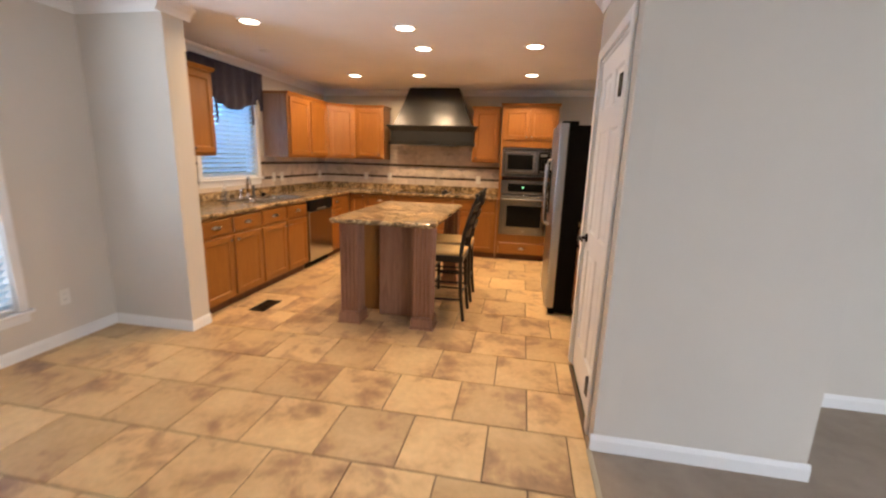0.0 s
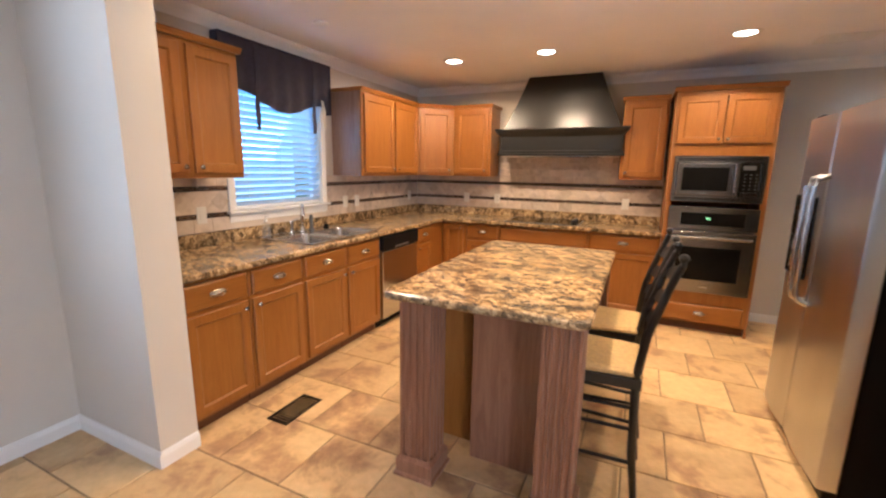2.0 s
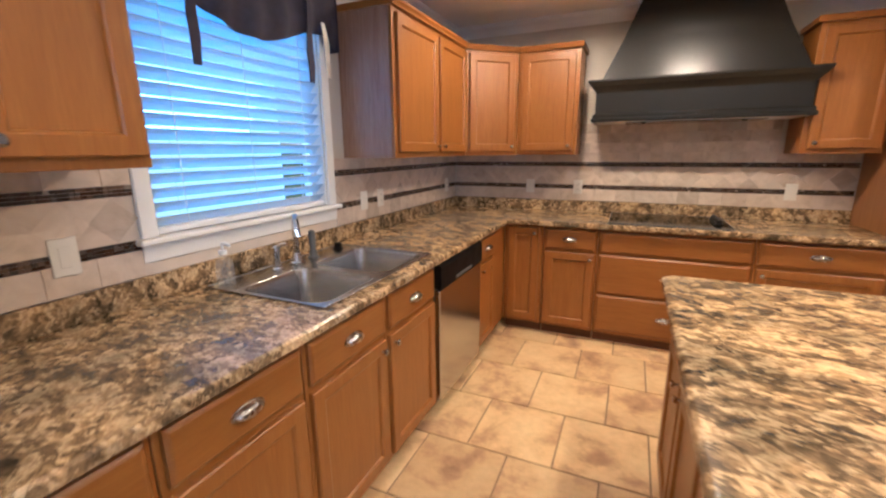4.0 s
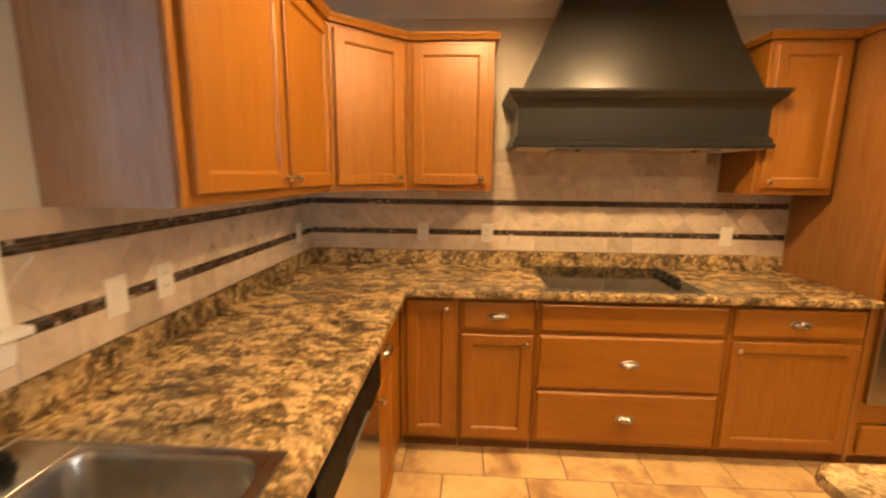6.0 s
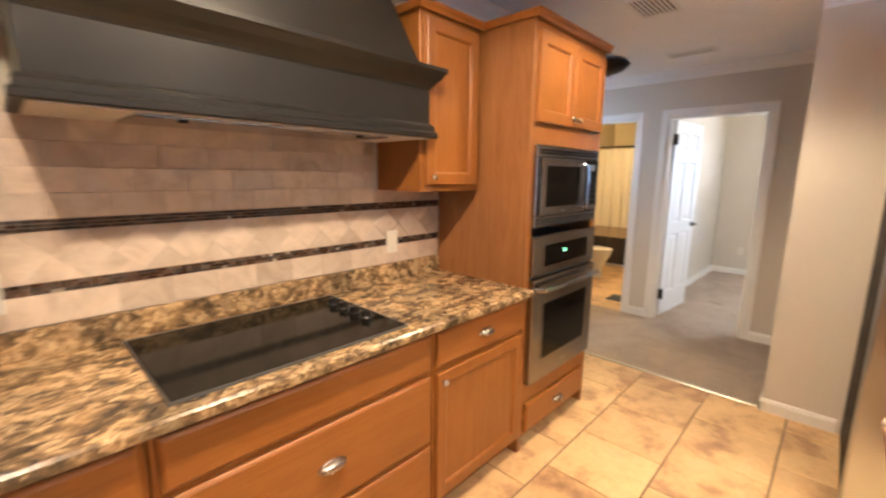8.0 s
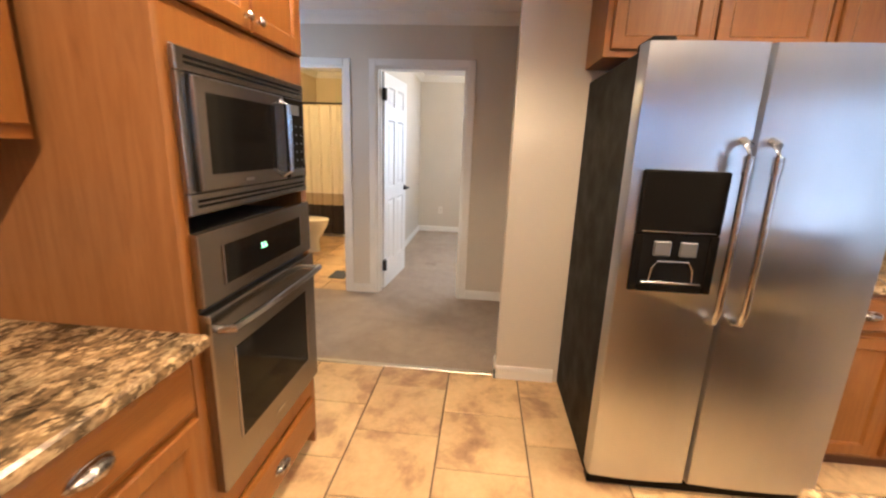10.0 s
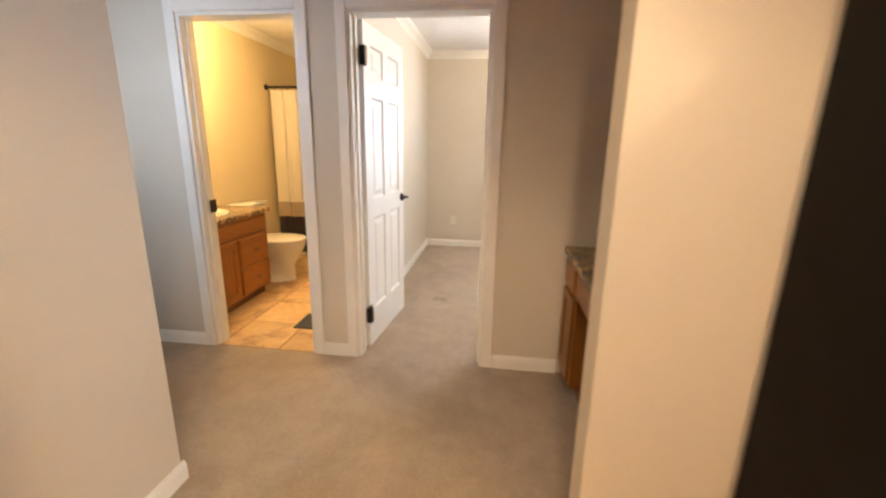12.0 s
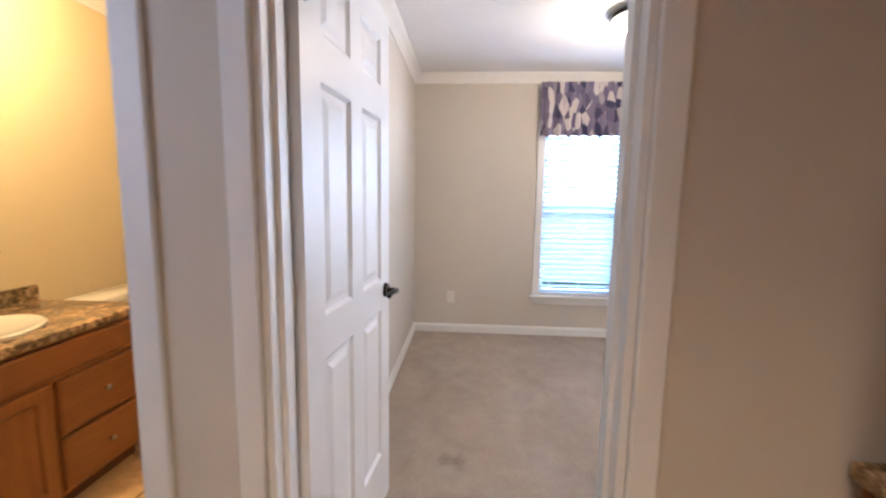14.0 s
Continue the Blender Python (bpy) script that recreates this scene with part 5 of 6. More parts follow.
part("hinge_cover", B().box(0.02, 0.10, 0.02, 0.16, 1.74, 1.775, 0.006), BLACKPLASTIC, fr)
part("hinge_cover", B().box(FW - 0.10, FW - 0.02, 0.02, 0.16, 1.74, 1.775, 0.006), BLACKPLASTIC, fr)
part("kick_grille", B().box(0.01, FW - 0.01, 0.03, 0.085, 0.012, 0.085, 0.004), BLACKPLASTIC, fr)
SP = 0.395


def fdoor(x0, x1):
    r = 0.03
    n = 8
    lo, hi = 0.075, FH
    poly = [(x0, 0.075), (x0, 0.02)]
    for k in range(n + 1):
        u = k / n
        poly.append((x0 + 0.008 + (x1 - x0 - 0.016) * u, 0.004 - 0.010 * math.sin(math.pi * u)))
    poly += [(x1, 0.02), (x1, 0.075)]
    return part("door", B().prism(poly, lo, hi, "z"), STEEL_BRUSHED, fr, "brushed stainless door", True)


d1 = fdoor(0.002, SP - 0.003)
d2 = fdoor(SP + 0.003, FW - 0.002)
for d, x in ((d1, SP - 0.045), (d2, SP + 0.045)):
    part("handle", B().path([(x, -0.005, 0.80), (x, -0.045, 0.815), (x, -0.06, 0.86), (x, -0.064, 1.1), (x, -0.06, 1.39), (x, -0.045, 1.435), (x, -0.005, 1.45)], [0.014, 0.014, 0.013, 0.013, 0.013, 0.014, 0.014], 12).tube((x, -0.060, 1.34), (x, -0.060, 1.40), 0.016, seg=16), STEEL, d, "tubular steel handle", True)
part("dispenser_panel", B().box(0.045, 0.335, -0.018, 0.0, 1.12, 1.345, 0.008, 2), BLACKGLASS, d1, "glossy black dispenser control panel")
part("dispenser_side", B().box(0.045, 0.075, -0.016, 0, 0.905, 1.12, 0.003), BLACKGLASS, d1)
part("dispenser_side", B().box(0.305, 0.335, -0.016, 0, 0.905, 1.12, 0.003), BLACKGLASS, d1)
part("dispenser_base", B().box(0.075, 0.305, -0.018, 0, 0.905, 0.935, 0.004), BLACKGLASS, d1)
part("panel_trim", B().box(0.065, 0.315, -0.0195, -0.0175, 1.128, 1.132), STEEL, d1)
part("recess", B().box(0.075, 0.305, -0.0085, -0.004, 0.935, 1.12), BLACKPLASTIC, d1)
for px in (0.115, 0.205):
    part("paddle", B().box(px, px + 0.06, -0.02, -0.009, 1.04, 1.095, 0.004), GREYPLASTIC, d1)
part("spill_guard", B().path([(0.115, -0.012, 0.945), (0.118, -0.014, 0.99), (0.135, -0.014, 1.02), (0.245, -0.014, 1.02), (0.262, -0.014, 0.99), (0.265, -0.012, 0.945)], 0.0035, 8), STEEL, d1, "", True)
part("drip_tray", B().box(0.085, 0.295, -0.022, -0.009, 0.937, 0.945, 0.002), STEEL, d1)
for k in range(5):
    part("button", B().box(0.095 + k * 0.04, 0.12 + k * 0.04, -0.0175, -0.0158, 1.19, 1.20), GREYPLASTIC, d1)

RW = "light oak wall cabinet over the refrigerator"
upper_unit(pose(1.20, 4.135, 0, 0, 0, -90), 0.90, [(0.03, 0.43, ""), (0.455, 0.87, "")], RW, d=0.325, z0=1.80, z1=2.14, left=True, group="cabinets over the refrigerator")
upper_unit(pose(1.20, 3.232, 0, 0, 0, -90), 0.825, [(0.03, 0.40, "rb"), (0.425, 0.80, "lb")], "honey oak wall cabinet above the side counter", d=0.325)
base_unit(pose(0.955, 3.20, 0, 0, 0, -90), 0.79, [("drawer", 0, 0.395, DZ[0], DZ[1], ""), ("drawer", 0.395, 0.79, DZ[0], DZ[1], ""), ("door", 0, 0.395, OZ[0], OZ[1], "rt"), ("door", 0.395, 0.79, OZ[0], OZ[1], "lt")], "honey oak base cabinet between pantry and refrigerator", d=0.57)
sc = thing("countertop", (1.2, 2.8, 0.873), "mottled laminate countertop beside the refrigerator", "countertop")
part("slab", B().box(-0.275, 0.329, -0.395, 0.405, 0, 0.037, 0.006, 2), STONE, sc)
part("lip", B().box(0.309, 0.329, -0.395, 0.405, 0.0375, 0.125, 0.003), STONE, sc)

# ---------------------------------------------------------------- ceiling things
for cx, cy in CANS:
    t = thing("recessed_light", (cx, cy, CEIL), "lit white recessed ceiling downlight", "ceiling light", "kitchen downlights")
    part("trim_ring", B().lathe((0, 0, 0), [(0.078, -0.008), (0.098, -0.006), (0.10, -0.0005), (0.072, -0.0005), (0.072, -0.006), (0.078, -0.008)], 32, caps=False), TRIM, t, "", True)
    part("bulb", B().lathe((0, 0, 0), [(0.0, -0.0035), (0.045, -0.0035), (0.071, -0.001)], 24), LAMP_GLOW, t, "glowing bulb face")


def ceiling_vent(p, w, d):
    t = thing("ceiling_vent", p, "white metal ceiling air vent with slats", "air vent")
    part("frame", B().box(-w / 2, w / 2, -d / 2, -d / 2 + 0.025, -0.008, -0.0005, 0.002).box(-w / 2, w / 2, d / 2 - 0.025, d / 2, -0.008, -0.0005, 0.002).box(-w / 2, -w / 2 + 0.025, -d / 2 + 0.025, d / 2 - 0.025, -0.008, -0.0005).box(w / 2 - 0.025, w / 2, -d / 2 + 0.025, d / 2 - 0.025, -0.008, -0.0005), TRIM, t)
    part("backing", B().box(-w / 2 + 0.02, w / 2 - 0.02, -d / 2 + 0.02, d / 2 - 0.02, -0.002, -0.001), BLACKPLASTIC, t)
    n = 7
    for k in range(n):
        y = -d / 2 + 0.03 + (d - 0.06) * (k + 0.5) / n
        part("slat", B().prism([(y - 0.006, -0.004), (y + 0.004, -0.010), (y + 0.006, -0.009), (y - 0.004, -0.003)], -w / 2 + 0.025, w / 2 - 0.025, "x"), TRIM, t)


ceiling_vent((1.11, 5.21, CEIL), 0.34, 0.23)
ceiling_vent(pose(2.30, 5.29, CEIL, 0, 0, 90), 0.36, 0.16)
sd = thing("speaker_disc", (-2.25, 3.49, CEIL), "small round grey ceiling fitting", "ceiling fitting")
part("disc", B().lathe((0, 0, 0), [(0.0, -0.014), (0.04, -0.014), (0.052, -0.008), (0.055, -0.0005)], 24), TRIM, sd, "", True)


def flush_lamp(p, label, gm):
    t = thing("ceiling_lamp", p, label, "ceiling light")
    part("pan", B().lathe((0, 0, 0), [(0.165, -0.045), (0.17, -0.035), (0.15, -0.015), (0.10, -0.0005), (0.0, -0.0005)], 32), BRONZE, t, "", True)
    part("shade", B().lathe((0, 0, 0), [(0.0, -0.115), (0.06, -0.108), (0.115, -0.088), (0.15, -0.06), (0.16, -0.046)], 32), gm, t, "frosted glass bowl", True).visible_shadow = False
    part("finial", B().lathe((0, 0, 0), [(0.0, -0.135), (0.010, -0.13), (0.012, -0.12), (0.02, -0.115)], 14), BRONZE, t, "", True)


flush_lamp((2.12, 5.88, CEIL), "dark bronze flush ceiling lamp in the hall", BRONZE)
flush_lamp((4.75, 4.15, CEIL), "dark bronze flush ceiling lamp with lit bowl in the bedroom", SOFT_GLOW)
# dining chandelier, hanging over the dining place
cx_, cy_ = -1.9, 0.56
cl = thing("chandelier", (cx_, cy_, CEIL), "dark bronze arched-arm dining chandelier", "chandelier")
part("canopy", B().lathe((0, 0, 0), [(0.02, -0.03), (0.055, -0.02), (0.065, -0.0005), (0, -0.0005)], 20), BRONZE, cl, "", True)
part("stem", B().tube((0, 0, -0.03), (0, 0, -0.29), 0.008).lathe((0, 0, -0.46), [(0.0, 0), (0.02, 0.02), (0.03, 0.06), (0.015, 0.1), (0.022, 0.15), (0.008, 0.18)], 16), BRONZE, cl, "", True)
for k in range(5):
    a = 2 * math.pi * k / 5 + 0.3
    c, s = math.cos(a), math.sin(a)
    arm = part("arm", B().path([(0.02 * c, 0.02 * s, -0.40), (0.10 * c, 0.10 * s, -0.47), (0.20 * c, 0.20 * s, -0.47), (0.28 * c, 0.28 * s, -0.40), (0.30 * c, 0.30 * s, -0.34)], 0.008), BRONZE, cl, "", True)
    part("shade", B().lathe((0.30 * c, 0.30 * s, -0.34), [(0.02, 0), (0.045, 0.03), (0.06, 0.08), (0.07, 0.13)], 18), CERAMIC, arm, "frosted glass shade", True)
# floor register
rg = thing("floor_register", (-1.905, 2.735, 0.006), "dark bronze floor heating register", "floor vent")
part("frame", B().box(-0.075, 0.075, -0.15, -0.138, 0, 0.006).box(-0.075, 0.075, 0.138, 0.15, 0, 0.006).box(-0.075, -0.063, -0.138, 0.138, 0, 0.006).box(0.063, 0.075, -0.138, 0.138, 0, 0.006), BRONZE, rg)
for k in range(14):
    y = -0.13 + 0.02 * k
    part("slat", B().box(-0.063, 0.063, y - 0.006, y + 0.005, 0.001, 0.005), BRONZE, rg)

# ---------------------------------------------------------------- hall desk nook
DK = 0.80
bu = thing("desk_cabinet", pose(2.885, 4.315, 0, 0, 0, 180), "dark stained oak desk cabinet with a drawer over a door", "base cabinet")
part("body", B().box(0.0, 0.30, 0.0, 0.58, 0.09, DK - 0.04), WOOD, bu)
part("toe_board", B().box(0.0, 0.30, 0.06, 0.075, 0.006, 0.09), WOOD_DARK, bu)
front_drawer(bu, 0.018, 0.282, 0.60, 0.745, False)
front_door(bu, 0.018, 0.282, 0.115, 0.575)
bu2 = thing("desk_drawer_unit", pose(2.583, 4.315, 0, 0, 0, 180), "oak desk drawer rail over the knee space", "desk drawer")
part("rail", B().box(0.0, 0.93, 0.0, 0.02, 0.60, DK - 0.04), WOOD_H, bu2)
front_drawer(bu2, 0.06, 0.87, 0.62, 0.745, False)
part("support_panel", B().box(0.905, 0.93, 0.02, 0.58, 0.006, DK - 0.04), WOOD, bu2)
dt = thing("desk", (2.27, 4.0, DK - 0.038), "mottled dark laminate desk top with a rear lip", "desk")
part("slab", B().box(-0.62, 0.618, -0.278, 0.345, 0, 0.038, 0.006, 2), STONE, dt)
part("lip", B().box(-0.62, 0.618, -0.278, -0.258, 0.0385, 0.125, 0.003), STONE, dt)
upper_unit(pose(2.886, 4.05, 0, 0, 0, 180), 1.23, [(0.03, 0.40, "rb"), (0.425, 0.80, "lb"), (0.825, 1.20, "lb")], "dark stained oak wall cabinet above the desk", d=0.325, z0=1.37)

# ---------------------------------------------------------------- bathroom
vn = thing("bath_vanity", pose(3.03, 6.755, 0), "honey oak bathroom vanity with a door and two drawers", "vanity")
part("body", B().box(0, 0.90, 0, 0.54, 0.09, 0.745), WOOD, vn)
part("toe_board", B().box(0.0, 0.90, 0.06, 0.075, 0.006, 0.09), WOOD_DARK, vn)
front_drawer(vn, 0.03, 0.885, 0.60, 0.725, False)
front_door(vn, 0.03, 0.445, 0.11, 0.58, "")
front_drawer(vn, 0.475, 0.885, 0.345, 0.575, True, small=True)
front_drawer(vn, 0.475, 0.885, 0.11, 0.33, True, small=True)
vt = thing("countertop", (3.49, 7.02, 0.746), "dark mottled laminate vanity top with a rear lip", "countertop")
part("slab", B().box(-0.477, 0.475, -0.30, 0.285, 0, 0.036, 0.006, 2), STONE, vt)
part("lip", B().box(-0.477, 0.475, 0.267, 0.287, 0.0365, 0.11, 0.003), STONE, vt)
bs = thing("bath_basin", (3.42, 7.0, 0.782), "white oval drop-in ceramic basin", "sink")
part("basin", B().lathe((0, 0, 0), [(0.25, 0.0), (0.252, 0.010), (0.24, 0.016), (0.215, 0.012), (0.18, 0.006), (0.10, 0.0025), (0, 0.0015)], 36, 1.0, 0.80), CERAMIC, bs, "", True)
bf = thing("bath_faucet", (3.42, 7.185, 0.785), "brushed nickel bathroom faucet", "faucet")
part("base_plate", B().box(-0.08, 0.08, -0.025, 0.025, 0.0, 0.018, 0.008, 2), NICKEL, bf)
part("spout", B().path([(0, 0, 0.015), (0, 0, 0.07), (0, -0.04, 0.10), (0, -0.10, 0.09)], [0.016, 0.015, 0.013, 0.012]), NICKEL, bf, "", True)
for sx in (-0.055, 0.055):
    part("handle", B().lathe((sx, 0, 0.018), [(0.014, 0), (0.012, 0.03), (0.018, 0.045), (0.010, 0.058)], 12), NICKEL, bf, "", True)
mi = thing("bath_mirror", (3.42, YH, 1.55), "framed mirror with a dark bronze frame", "mirror")
part("glass", B().box(-0.34, 0.34, -0.012, -0.006, -0.47, 0.47), MIRROR, mi)
part("frame", B().box(-0.385, 0.385, -0.03, 0, -0.52, -0.465, 0.006).box(-0.385, 0.385, -0.03, 0, 0.465, 0.52, 0.006).box(-0.385, -0.335, -0.03, 0, -0.465, 0.465, 0.005).box(0.335, 0.385, -0.03, 0, -0.465, 0.465, 0.005), BRONZE, mi, "dark bronze frame")
vl = thing("vanity_light", (3.45, YH, 2.25), "bronze vanity light bar with glass shades", "wall lamp")
part("bar", B().box(-0.30, 0.30, -0.03, 0, -0.035, 0.035, 0.008), BRONZE, vl)
for sx in (-0.24, 0.0, 0.24):
    part("shade", B().lathe((sx, -0.10, -0.10), [(0.055, 0.0), (0.05, 0.05), (0.03, 0.09), (0.012, 0.10)], 18), SOFT_GLOW, vl, "lit frosted glass shade", True).visible_shadow = False
    part("arm", B().path([(sx, -0.03, 0.0), (sx, -0.08, 0.02), (sx, -0.10, 0.0)], 0.008), BRONZE, vl)
# toilet against the north wall
to = thing("toilet", pose(4.30, YH - 0.04, 0), "white ceramic toilet with the lid down", "toilet")
part("tank", B().box(-0.22, 0.22, -0.19, 0.0, 0.36, 0.72, 0.025, 3), CERAMIC, to, "", True)
part("tank_lid", B().box(-0.235, 0.235, -0.205, 0.005, 0.722, 0.755, 0.010, 2), CERAMIC, to, "", True)
ov = lambda rx, ry, cy, z: [(rx * math.cos(2 * math.pi * k / 28), cy + ry * math.sin(2 * math.pi * k / 28), z) for k in range(28)]
part("bowl", B().loft([ov(0.13, 0.22, -0.36, 0.006), ov(0.12, 0.21, -0.36, 0.06), ov(0.11, 0.19, -0.38, 0.16), ov(0.15, 0.22, -0.42, 0.27), ov(0.185, 0.245, -0.44, 0.36), ov(0.19, 0.25, -0.44, 0.40)]), CERAMIC, to, "", True)
part("pedestal", B().box(-0.10, 0.10, -0.30, -0.02, 0.006, 0.37, 0.03, 2), CERAMIC, to, "", True)
part("seat_lid", B().loft([ov(0.195, 0.255, -0.44, 0.402), ov(0.20, 0.26, -0.44, 0.414), ov(0.195, 0.255, -0.44, 0.43), ov(0.16, 0.22, -0.44, 0.437)]), CERAMIC, to, "", True)
part("flush_lever", B().tube((-0.16, -0.19, 0.66), (-0.16, -0.205, 0.66), 0.012).path([(-0.16, -0.205, 0.66), (-0.12, -0.21, 0.657), (-0.09, -0.208, 0.65)], 0.006), CHROME, to, "", True)
# tub, rod and curtain
tb = thing("bathtub", (5.52, 6.54, 0), "white built-in bathtub behind the shower curtain", "bathtub")
part("apron", B().box(-0.36, 0.375, -0.755, 0.765, 0.006, 0.36, 0.02, 2), CERAMIC, tb, "", True)
part("rim", B().box(-0.38, -0.28, -0.755, 0.765, 0.361, 0.40, 0.015, 2).box(0.28, 0.375, -0.755, 0.765, 0.361, 0.40, 0.015, 2).box(-0.28, 0.28, -0.755, -0.66, 0.361, 0.40, 0.01).box(-0.28, 0.28, 0.67, 0.765, 0.361, 0.40, 0.01), CERAMIC, tb, "", True)
rod = thing("curtain_rod", (5.11, 6.54, 1.915), "dark bronze shower curtain rod", "curtain rod")
part("rod", B().tube((0, -0.76, 0), (0, 0.77, 0), 0.012), BRONZE, rod, "", True)
for sy in (-0.755, 0.765):
    part("flange", B().tube((0, sy - 0.008, 0), (0, sy + 0.004, 0), 0.03), BRONZE, rod, "", True)
cu = thing("shower_curtain", (5.11, 6.54, 0), "cream shower curtain with a tan band and dark hem", "curtain")


def curtain_piece(name, z0, z1, material):
    b = B()
    n = 90
    a = []
    for i in range(n + 1):
        y = -0.72 + 1.44 * i / n
        x = 0.016 * math.sin(i * 0.62) + 0.008 * math.sin(i * 1.31 + 1)
        a.append((x, y))
    u = [b.bm.verts.new((x, y, z0)) for x, y in a] + [b.bm.verts.new((x + 0.003, y, z0)) for x, y in a[::-1]]
    w = [b.bm.verts.new((x, y, z1)) for x, y in a] + [b.bm.verts.new((x + 0.003, y, z1)) for x, y in a[::-1]]
    m_ = len(u)
    for k in range(m_):
        b.bm.faces.new((u[k], u[(k + 1) % m_], w[(k + 1) % m_], w[k]))
    part(name, b, material, cu, "", True)


curtain_piece("upper_cloth", 0.66, 1.885, CURT_TOP)
curtain_piece("band", 0.49, 0.66, CURT_MID)
curtain_piece("hem", 0.06, 0.49, CURT_LOW)
for k in range(10):
    part("ring", B().lathe((0, -0.68 + k * 0.15, 1.89), [(0.016, -0.002), (0.016, 0.002), (0.013, 0.002), (0.013, -0.002), (0.016, -0.002)], 14, caps=False), BRONZE, cu)
bm_ = thing("bath_mat", (3.34, 6.11, 0.008), "dark slate blue rectangular bath mat", "bath mat")
part("mat", B().box(-0.13, 0.13, -0.10, 0.075, 0, 0.010, 0.004), MATBLUE, bm_)

# ---------------------------------------------------------------- bedroom
bv = thing("window_valance", pose(XE, BW[1] + 0.06, 1.86, 0, 0, -90), "patterned navy and grey gathered valance on a bedroom window", "valance")
VW2 = BW[1] - BW[0] + 0.12
b = B()
loops = []
for j in range(9):
    lp = []
    for i in range(81):
        u = i / 80
        f = 0.018 * math.sin(u * 60) + 0.008 * math.sin(u * 23 + 1)
        lp.append((u * VW2, -0.085 + f * (0.5 + 0.5 * j / 8), 0.49 - 0.47 * j / 8 + 0.010 * math.sin(u * 60) * (j == 8)))
    loops.append(lp)
vs = [[b.bm.verts.new(p) for p in lp] for lp in loops]
for u_, w_ in zip(vs, vs[1:]):
    for i in range(80):
        b.bm.faces.new((u_[i], u_[i + 1], w_[i + 1], w_[i]))
ex = bmesh.ops.extrude_face_region(b.bm, geom=list(b.bm.faces))
for v in [g for g in ex["geom"] if isinstance(g, bmesh.types.BMVert)]:
    v.co.y += 0.005
part("cloth", b, PRINT, bv, "", True)
part("rod", B().box(-0.004, VW2 + 0.004, -0.07, 0.0, 0.44, 0.46, 0.004), VINYL, bv)
outlet(pose(XE, 5.30, 0.36, 0, 0, -90), "ivory wall outlet low on the bedroom wall", True)

# ---------------------------------------------------------------- backsplash tiles
GR = 0.0012


def piece(name, me, parent, loc, rz=0.0):
    o = new(name, me)
    o.parent = parent
    o.location = loc
    o.rotation_euler = (0, rz, 0)
    return o


def tile_mesh(w, h, t=0.008):
    return B().rings(-w / 2 + GR / 2, w / 2 - GR / 2, -h / 2 + GR / 2, h / 2 - GR / 2, [(0, -t + 0.001), (0.001, -t)], 0.0).data("tile", TRAV)


def tri_mesh(d, up, t=0.008):
    g = GR * 0.7
    s = 1 if up else -1
    b = B().prism([(-d / 2 + 2 * g, s * 0.0 + s * g * 0.3), (d / 2 - 2 * g, s * 0.0 + s * g * 0.3), (0, s * (d / 2 - 1.6 * g))], -t, 0, "y")
    return b.data("tile", TRAV)


TILES = {}


def tile_of(w, h):
    k = (round(w, 3), round(h, 3))
    if k not in TILES:
        TILES[k] = tile_mesh(*k)
    return TILES[k]


DIA = 0.150
dia_me = tile_mesh(DIA / math.sqrt(2), DIA / math.sqrt(2))
tri_up, tri_dn = tri_mesh(DIA, True), tri_mesh(DIA, False)


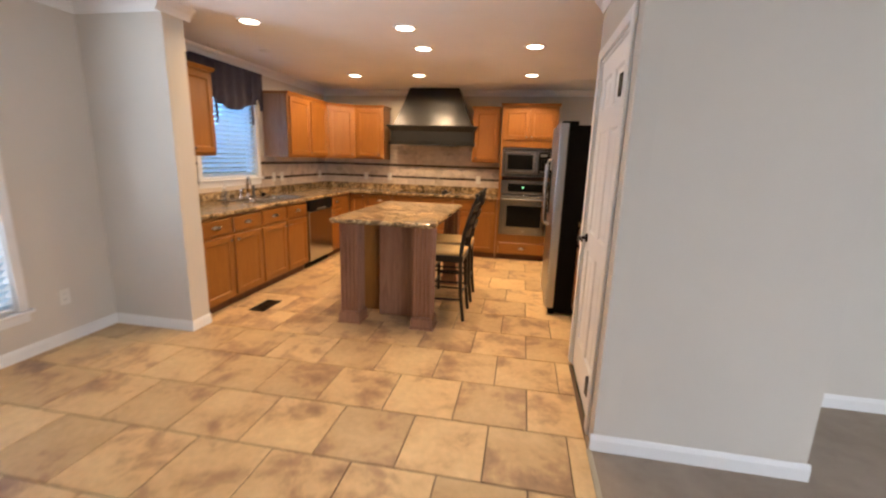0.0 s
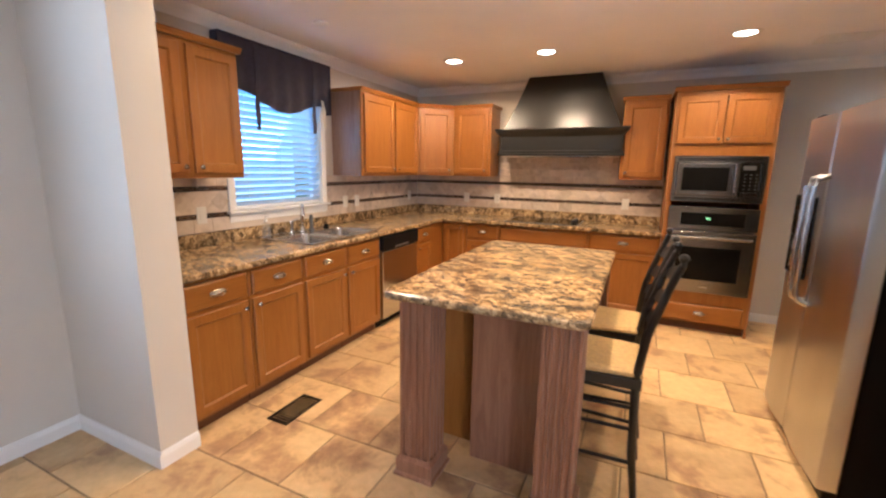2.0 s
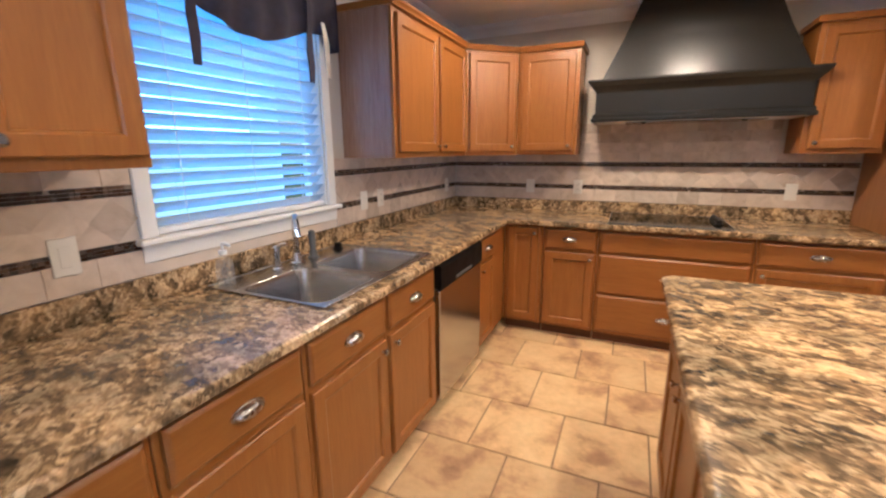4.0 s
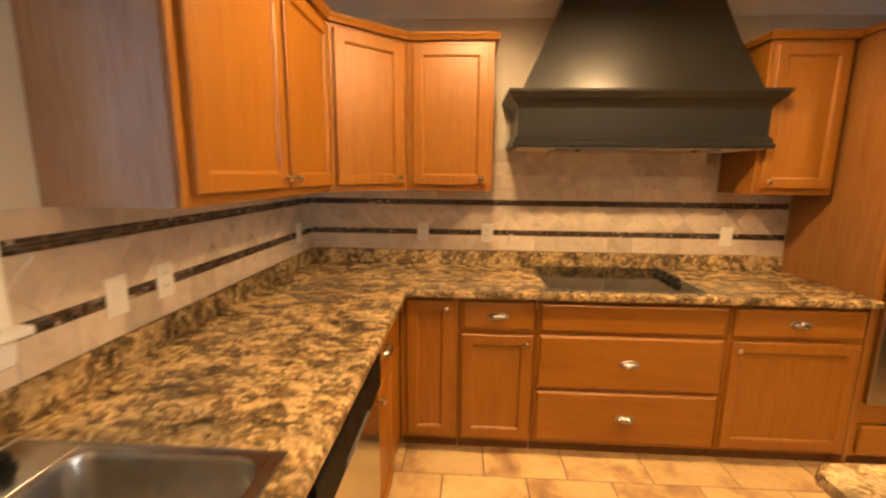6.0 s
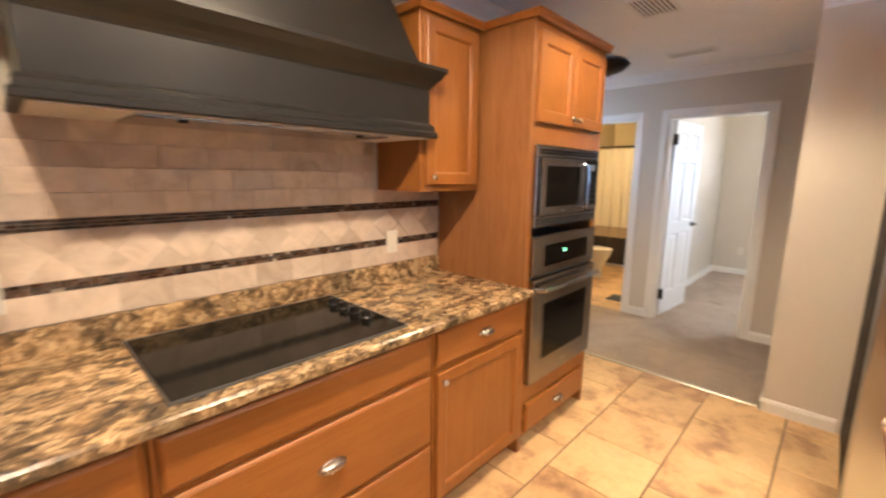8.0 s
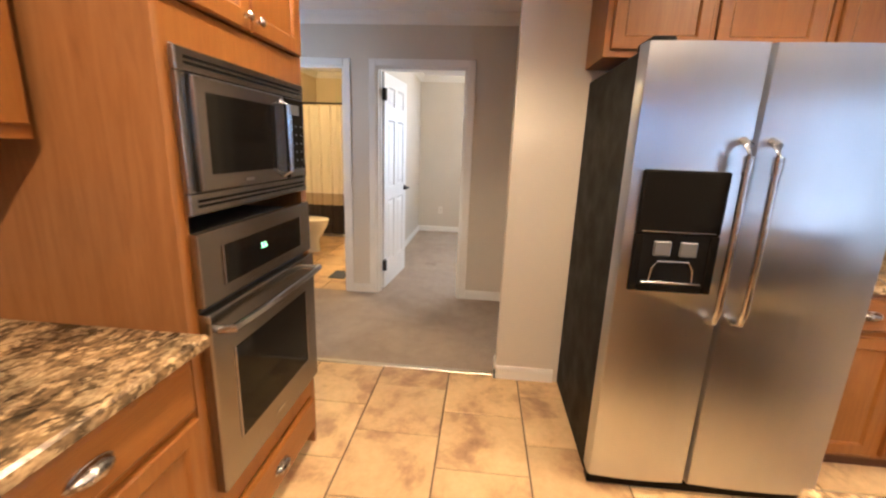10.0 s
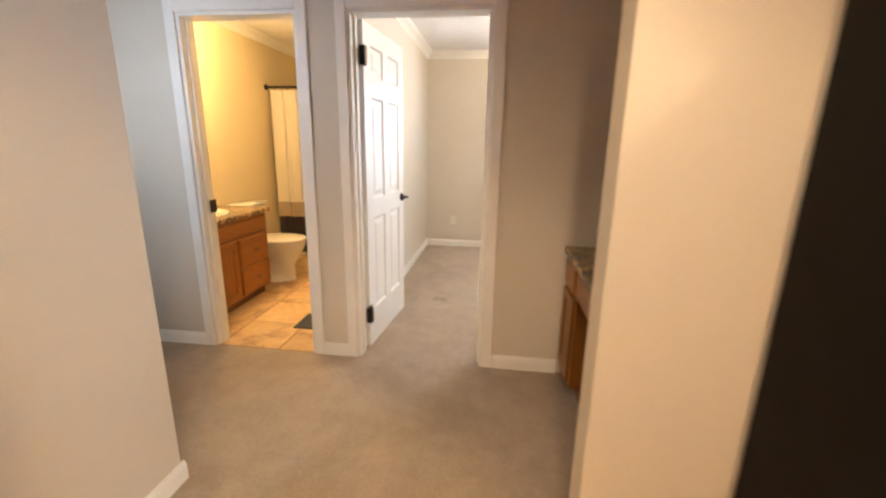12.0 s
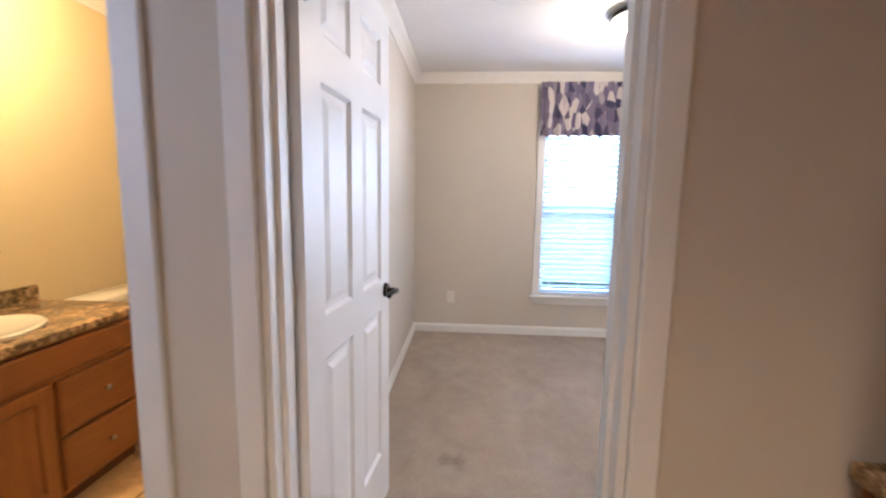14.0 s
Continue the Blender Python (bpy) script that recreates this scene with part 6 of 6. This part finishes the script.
def backsplash(name, m, runs, label):
    """runs: (x0, x1, ztop) stretches; in the frame of m the wall is the plane y=0 and the room lies to -y."""
    t = thing(name, m, label, "backsplash", "", "structure")
    gb = B()
    for x0, x1, zt in runs:
        gb.box(x0, x1, -0.005, -0.0005, 0.998, zt)
    part("grout", gb, TRAV_GROUT, t)
    mb = B()
    for x0, x1, zt in runs:
        # row below the lower strip
        zb = 1.001
        n = max(1, round((x1 - x0) / 0.15))
        w = (x1 - x0) / n
        for i in range(n):
            if zt > 1.09:
                piece("tile", tile_of(w, 1.095 - zb), t, (x0 + w * (i + 0.5), -0.004, (1.095 + zb) / 2))
        # diamonds between the strips
        if zt > 1.28:
            n = max(1, round((x1 - x0) / DIA))
            for i in range(n):
                cx = x0 + (x1 - x0) * (i + 0.5) / n
                piece("tile", dia_me, t, (cx, -0.004, 1.1305 + DIA / 2), radians(45))
                if i < n - 1:
                    piece("tile", tri_up, t, (cx + DIA / 2 * (x1 - x0) / n / DIA, -0.004, 1.1305))
                    piece("tile", tri_dn, t, (cx + DIA / 2 * (x1 - x0) / n / DIA, -0.004, 1.1305 + DIA))
        # courses above the upper strip
        z = 1.3165
        row = 0
        while z + 0.03 < zt:
            h = min(0.075, zt - z)
            off = 0.075 * (row % 2)
            x = x0
            first = True
            while x < x1 - 0.004:
                w = 0.15 if not first or not off else off
                first = False
                w = min(w, x1 - x)
                if w > 0.012:
                    piece("tile", tile_of(w, h), t, (x + w / 2, -0.004, z + h / 2))
                x += w
            z += 0.075
            row += 1
        # mosaic strips
        for z0 in (1.0955, 1.2815):
            if zt < z0 + 0.03:
                continue
            x = x0
            while x < x1 - 0.006:
                for r in range(3):
                    xx = x
                    while xx < x + 0.0449 and xx < x1 - 0.004:
                        w = random.choice((0.015, 0.015, 0.03))
                        w = min(w, x + 0.045 - xx, x1 - xx)
                        if w > 0.005:
                            a0, a1 = xx + 0.0007, xx + w - 0.0007
                            q0, q1 = z0 + r * 0.0115 + 0.0006, z0 + (r + 1) * 0.0115 - 0.0006
                            v = [mb.bm.verts.new(c) for c in ((a0, -0.012, q0), (a1, -0.012, q0), (a1, -0.012, q1), (a0, -0.012, q1), (a0, -0.004, q0), (a1, -0.004, q0), (a1, -0.004, q1), (a0, -0.004, q1))]
                            for f in ((0, 1, 2, 3), (0, 4, 5, 1), (1, 5, 6, 2), (2, 6, 7, 3), (3, 7, 4, 0)):
                                mb.bm.faces.new([v[i] for i in f])
                        xx += w
                x += 0.045
    ob = part("mosaic_strip", mb, MOSAIC, t, "dark glass mosaic strips")
    ob["kind"] = "stuff"


KW0, KW1 = KW[0] - 0.062, KW[1] + 0.062
backsplash("trim_backsplash_north", pose(0, YB, 0), [(-2.17, -1.71, 1.379), (-1.71, -0.377, 1.62), (-0.377, 0.078, 1.379), (XW + 0.013, -2.17, 1.379)], "travertine tile backsplash with two dark mosaic strips")
backsplash("trim_backsplash_west", pose(XW, 0, 0, 0, 0, 90), [(2.262, KW0, 1.379), (KW0, KW1, 1.04), (KW1, 5.32, 1.379), (5.32, YB - 0.013, 1.379)], "travertine tile backsplash with two dark mosaic strips beside the window")
backsplash("trim_backsplash_east", pose(XP, 0, 0, 0, 0, -90), [(-3.2, -2.402, 1.379)], "travertine tile backsplash above the side counter")

# ---------------------------------------------------------------- floor tiles
P, PY = 0.41, 0.422
floor = solo("floor", B().box(XW, 0.832, YS, PY0, -0.06, 0.001).box(XW, PX0, PY0, PY1, -0.06, 0.001).box(XW, 1.57, PY1, YB, -0.06, 0.001), GROUT, "stone-look ceramic tile floor laid in running bond", "tile floor", "structure")
bath_floor = solo("floor_bath", B().box(HX, 5.9, 5.78, YH, -0.06, 0.002), GROUT, "stone-look ceramic tile floor of the bathroom", "tile floor", "structure")
CUT = {}


def floor_piece(w, d):
    k = (round(w, 2), round(d, 2))
    if k not in CUT:
        b = B()
        g = 0.003
        lp = lambda e, z: [(-k[0] / 2 + g + e, -k[1] / 2 + g + e, z), (k[0] / 2 - g - e, -k[1] / 2 + g + e, z), (k[0] / 2 - g - e, k[1] / 2 - g - e, z), (-k[0] / 2 + g + e, k[1] / 2 - g - e, z)]
        b.loft([lp(0, -0.004), lp(0, 0.003), lp(0.003, 0.0055)])
        CUT[k] = b.data("tile", TILE)
    return CUT[k]


def lay(parent, x0, narrow, y0, y1, ox, oy, wide=None):
    """Rows of tiles from x0 to narrow, and to wide past the pantry."""
    j = math.floor((y0 - oy) / PY)
    while oy + j * PY < y1:
        a0, a1 = max(y0, oy + j * PY), min(y1, oy + (j + 1) * PY)
        sh = ox + (P / 2 if j % 2 else 0)
        x1 = wide if wide and a1 > PY1 else narrow
        i = math.floor((x0 - sh) / P)
        while sh + i * P < x1:
            c0, c1 = max(x0, sh + i * P), min(x1, sh + (i + 1) * P)
            if c1 - c0 > 0.02 and a1 - a0 > 0.02:
                o = new("tile", floor_piece(c1 - c0, a1 - a0))
                o.parent = parent
                o.location = ((c0 + c1) / 2, (a0 + a1) / 2, 0.001)
            i += 1
        j += 1


OXF, OYF = -1.525, 4.765
lay(floor, XW, PX0 - 0.022, OYF - 13 * PY, YB, OXF, OYF, 1.55)
lay(bath_floor, HX + 0.01, 5.9, 5.78, YH, OXF + 0.1, OYF + 0.1)
# the tiles behind the start of the walk, joined
b = B()
y = OYF - 13 * PY
while y > YS + 0.1:
    x = XW
    while x < PX0 - 0.1:
        b.box(x + 0.003, min(x + P, PX0 - 0.035) - 0.003, y - P + 0.003, y - 0.003, 0.0, 0.0062)
        x += P
    y -= P
rest = part("tile_field", b, TILE, floor)
rest["kind"] = "stuff"
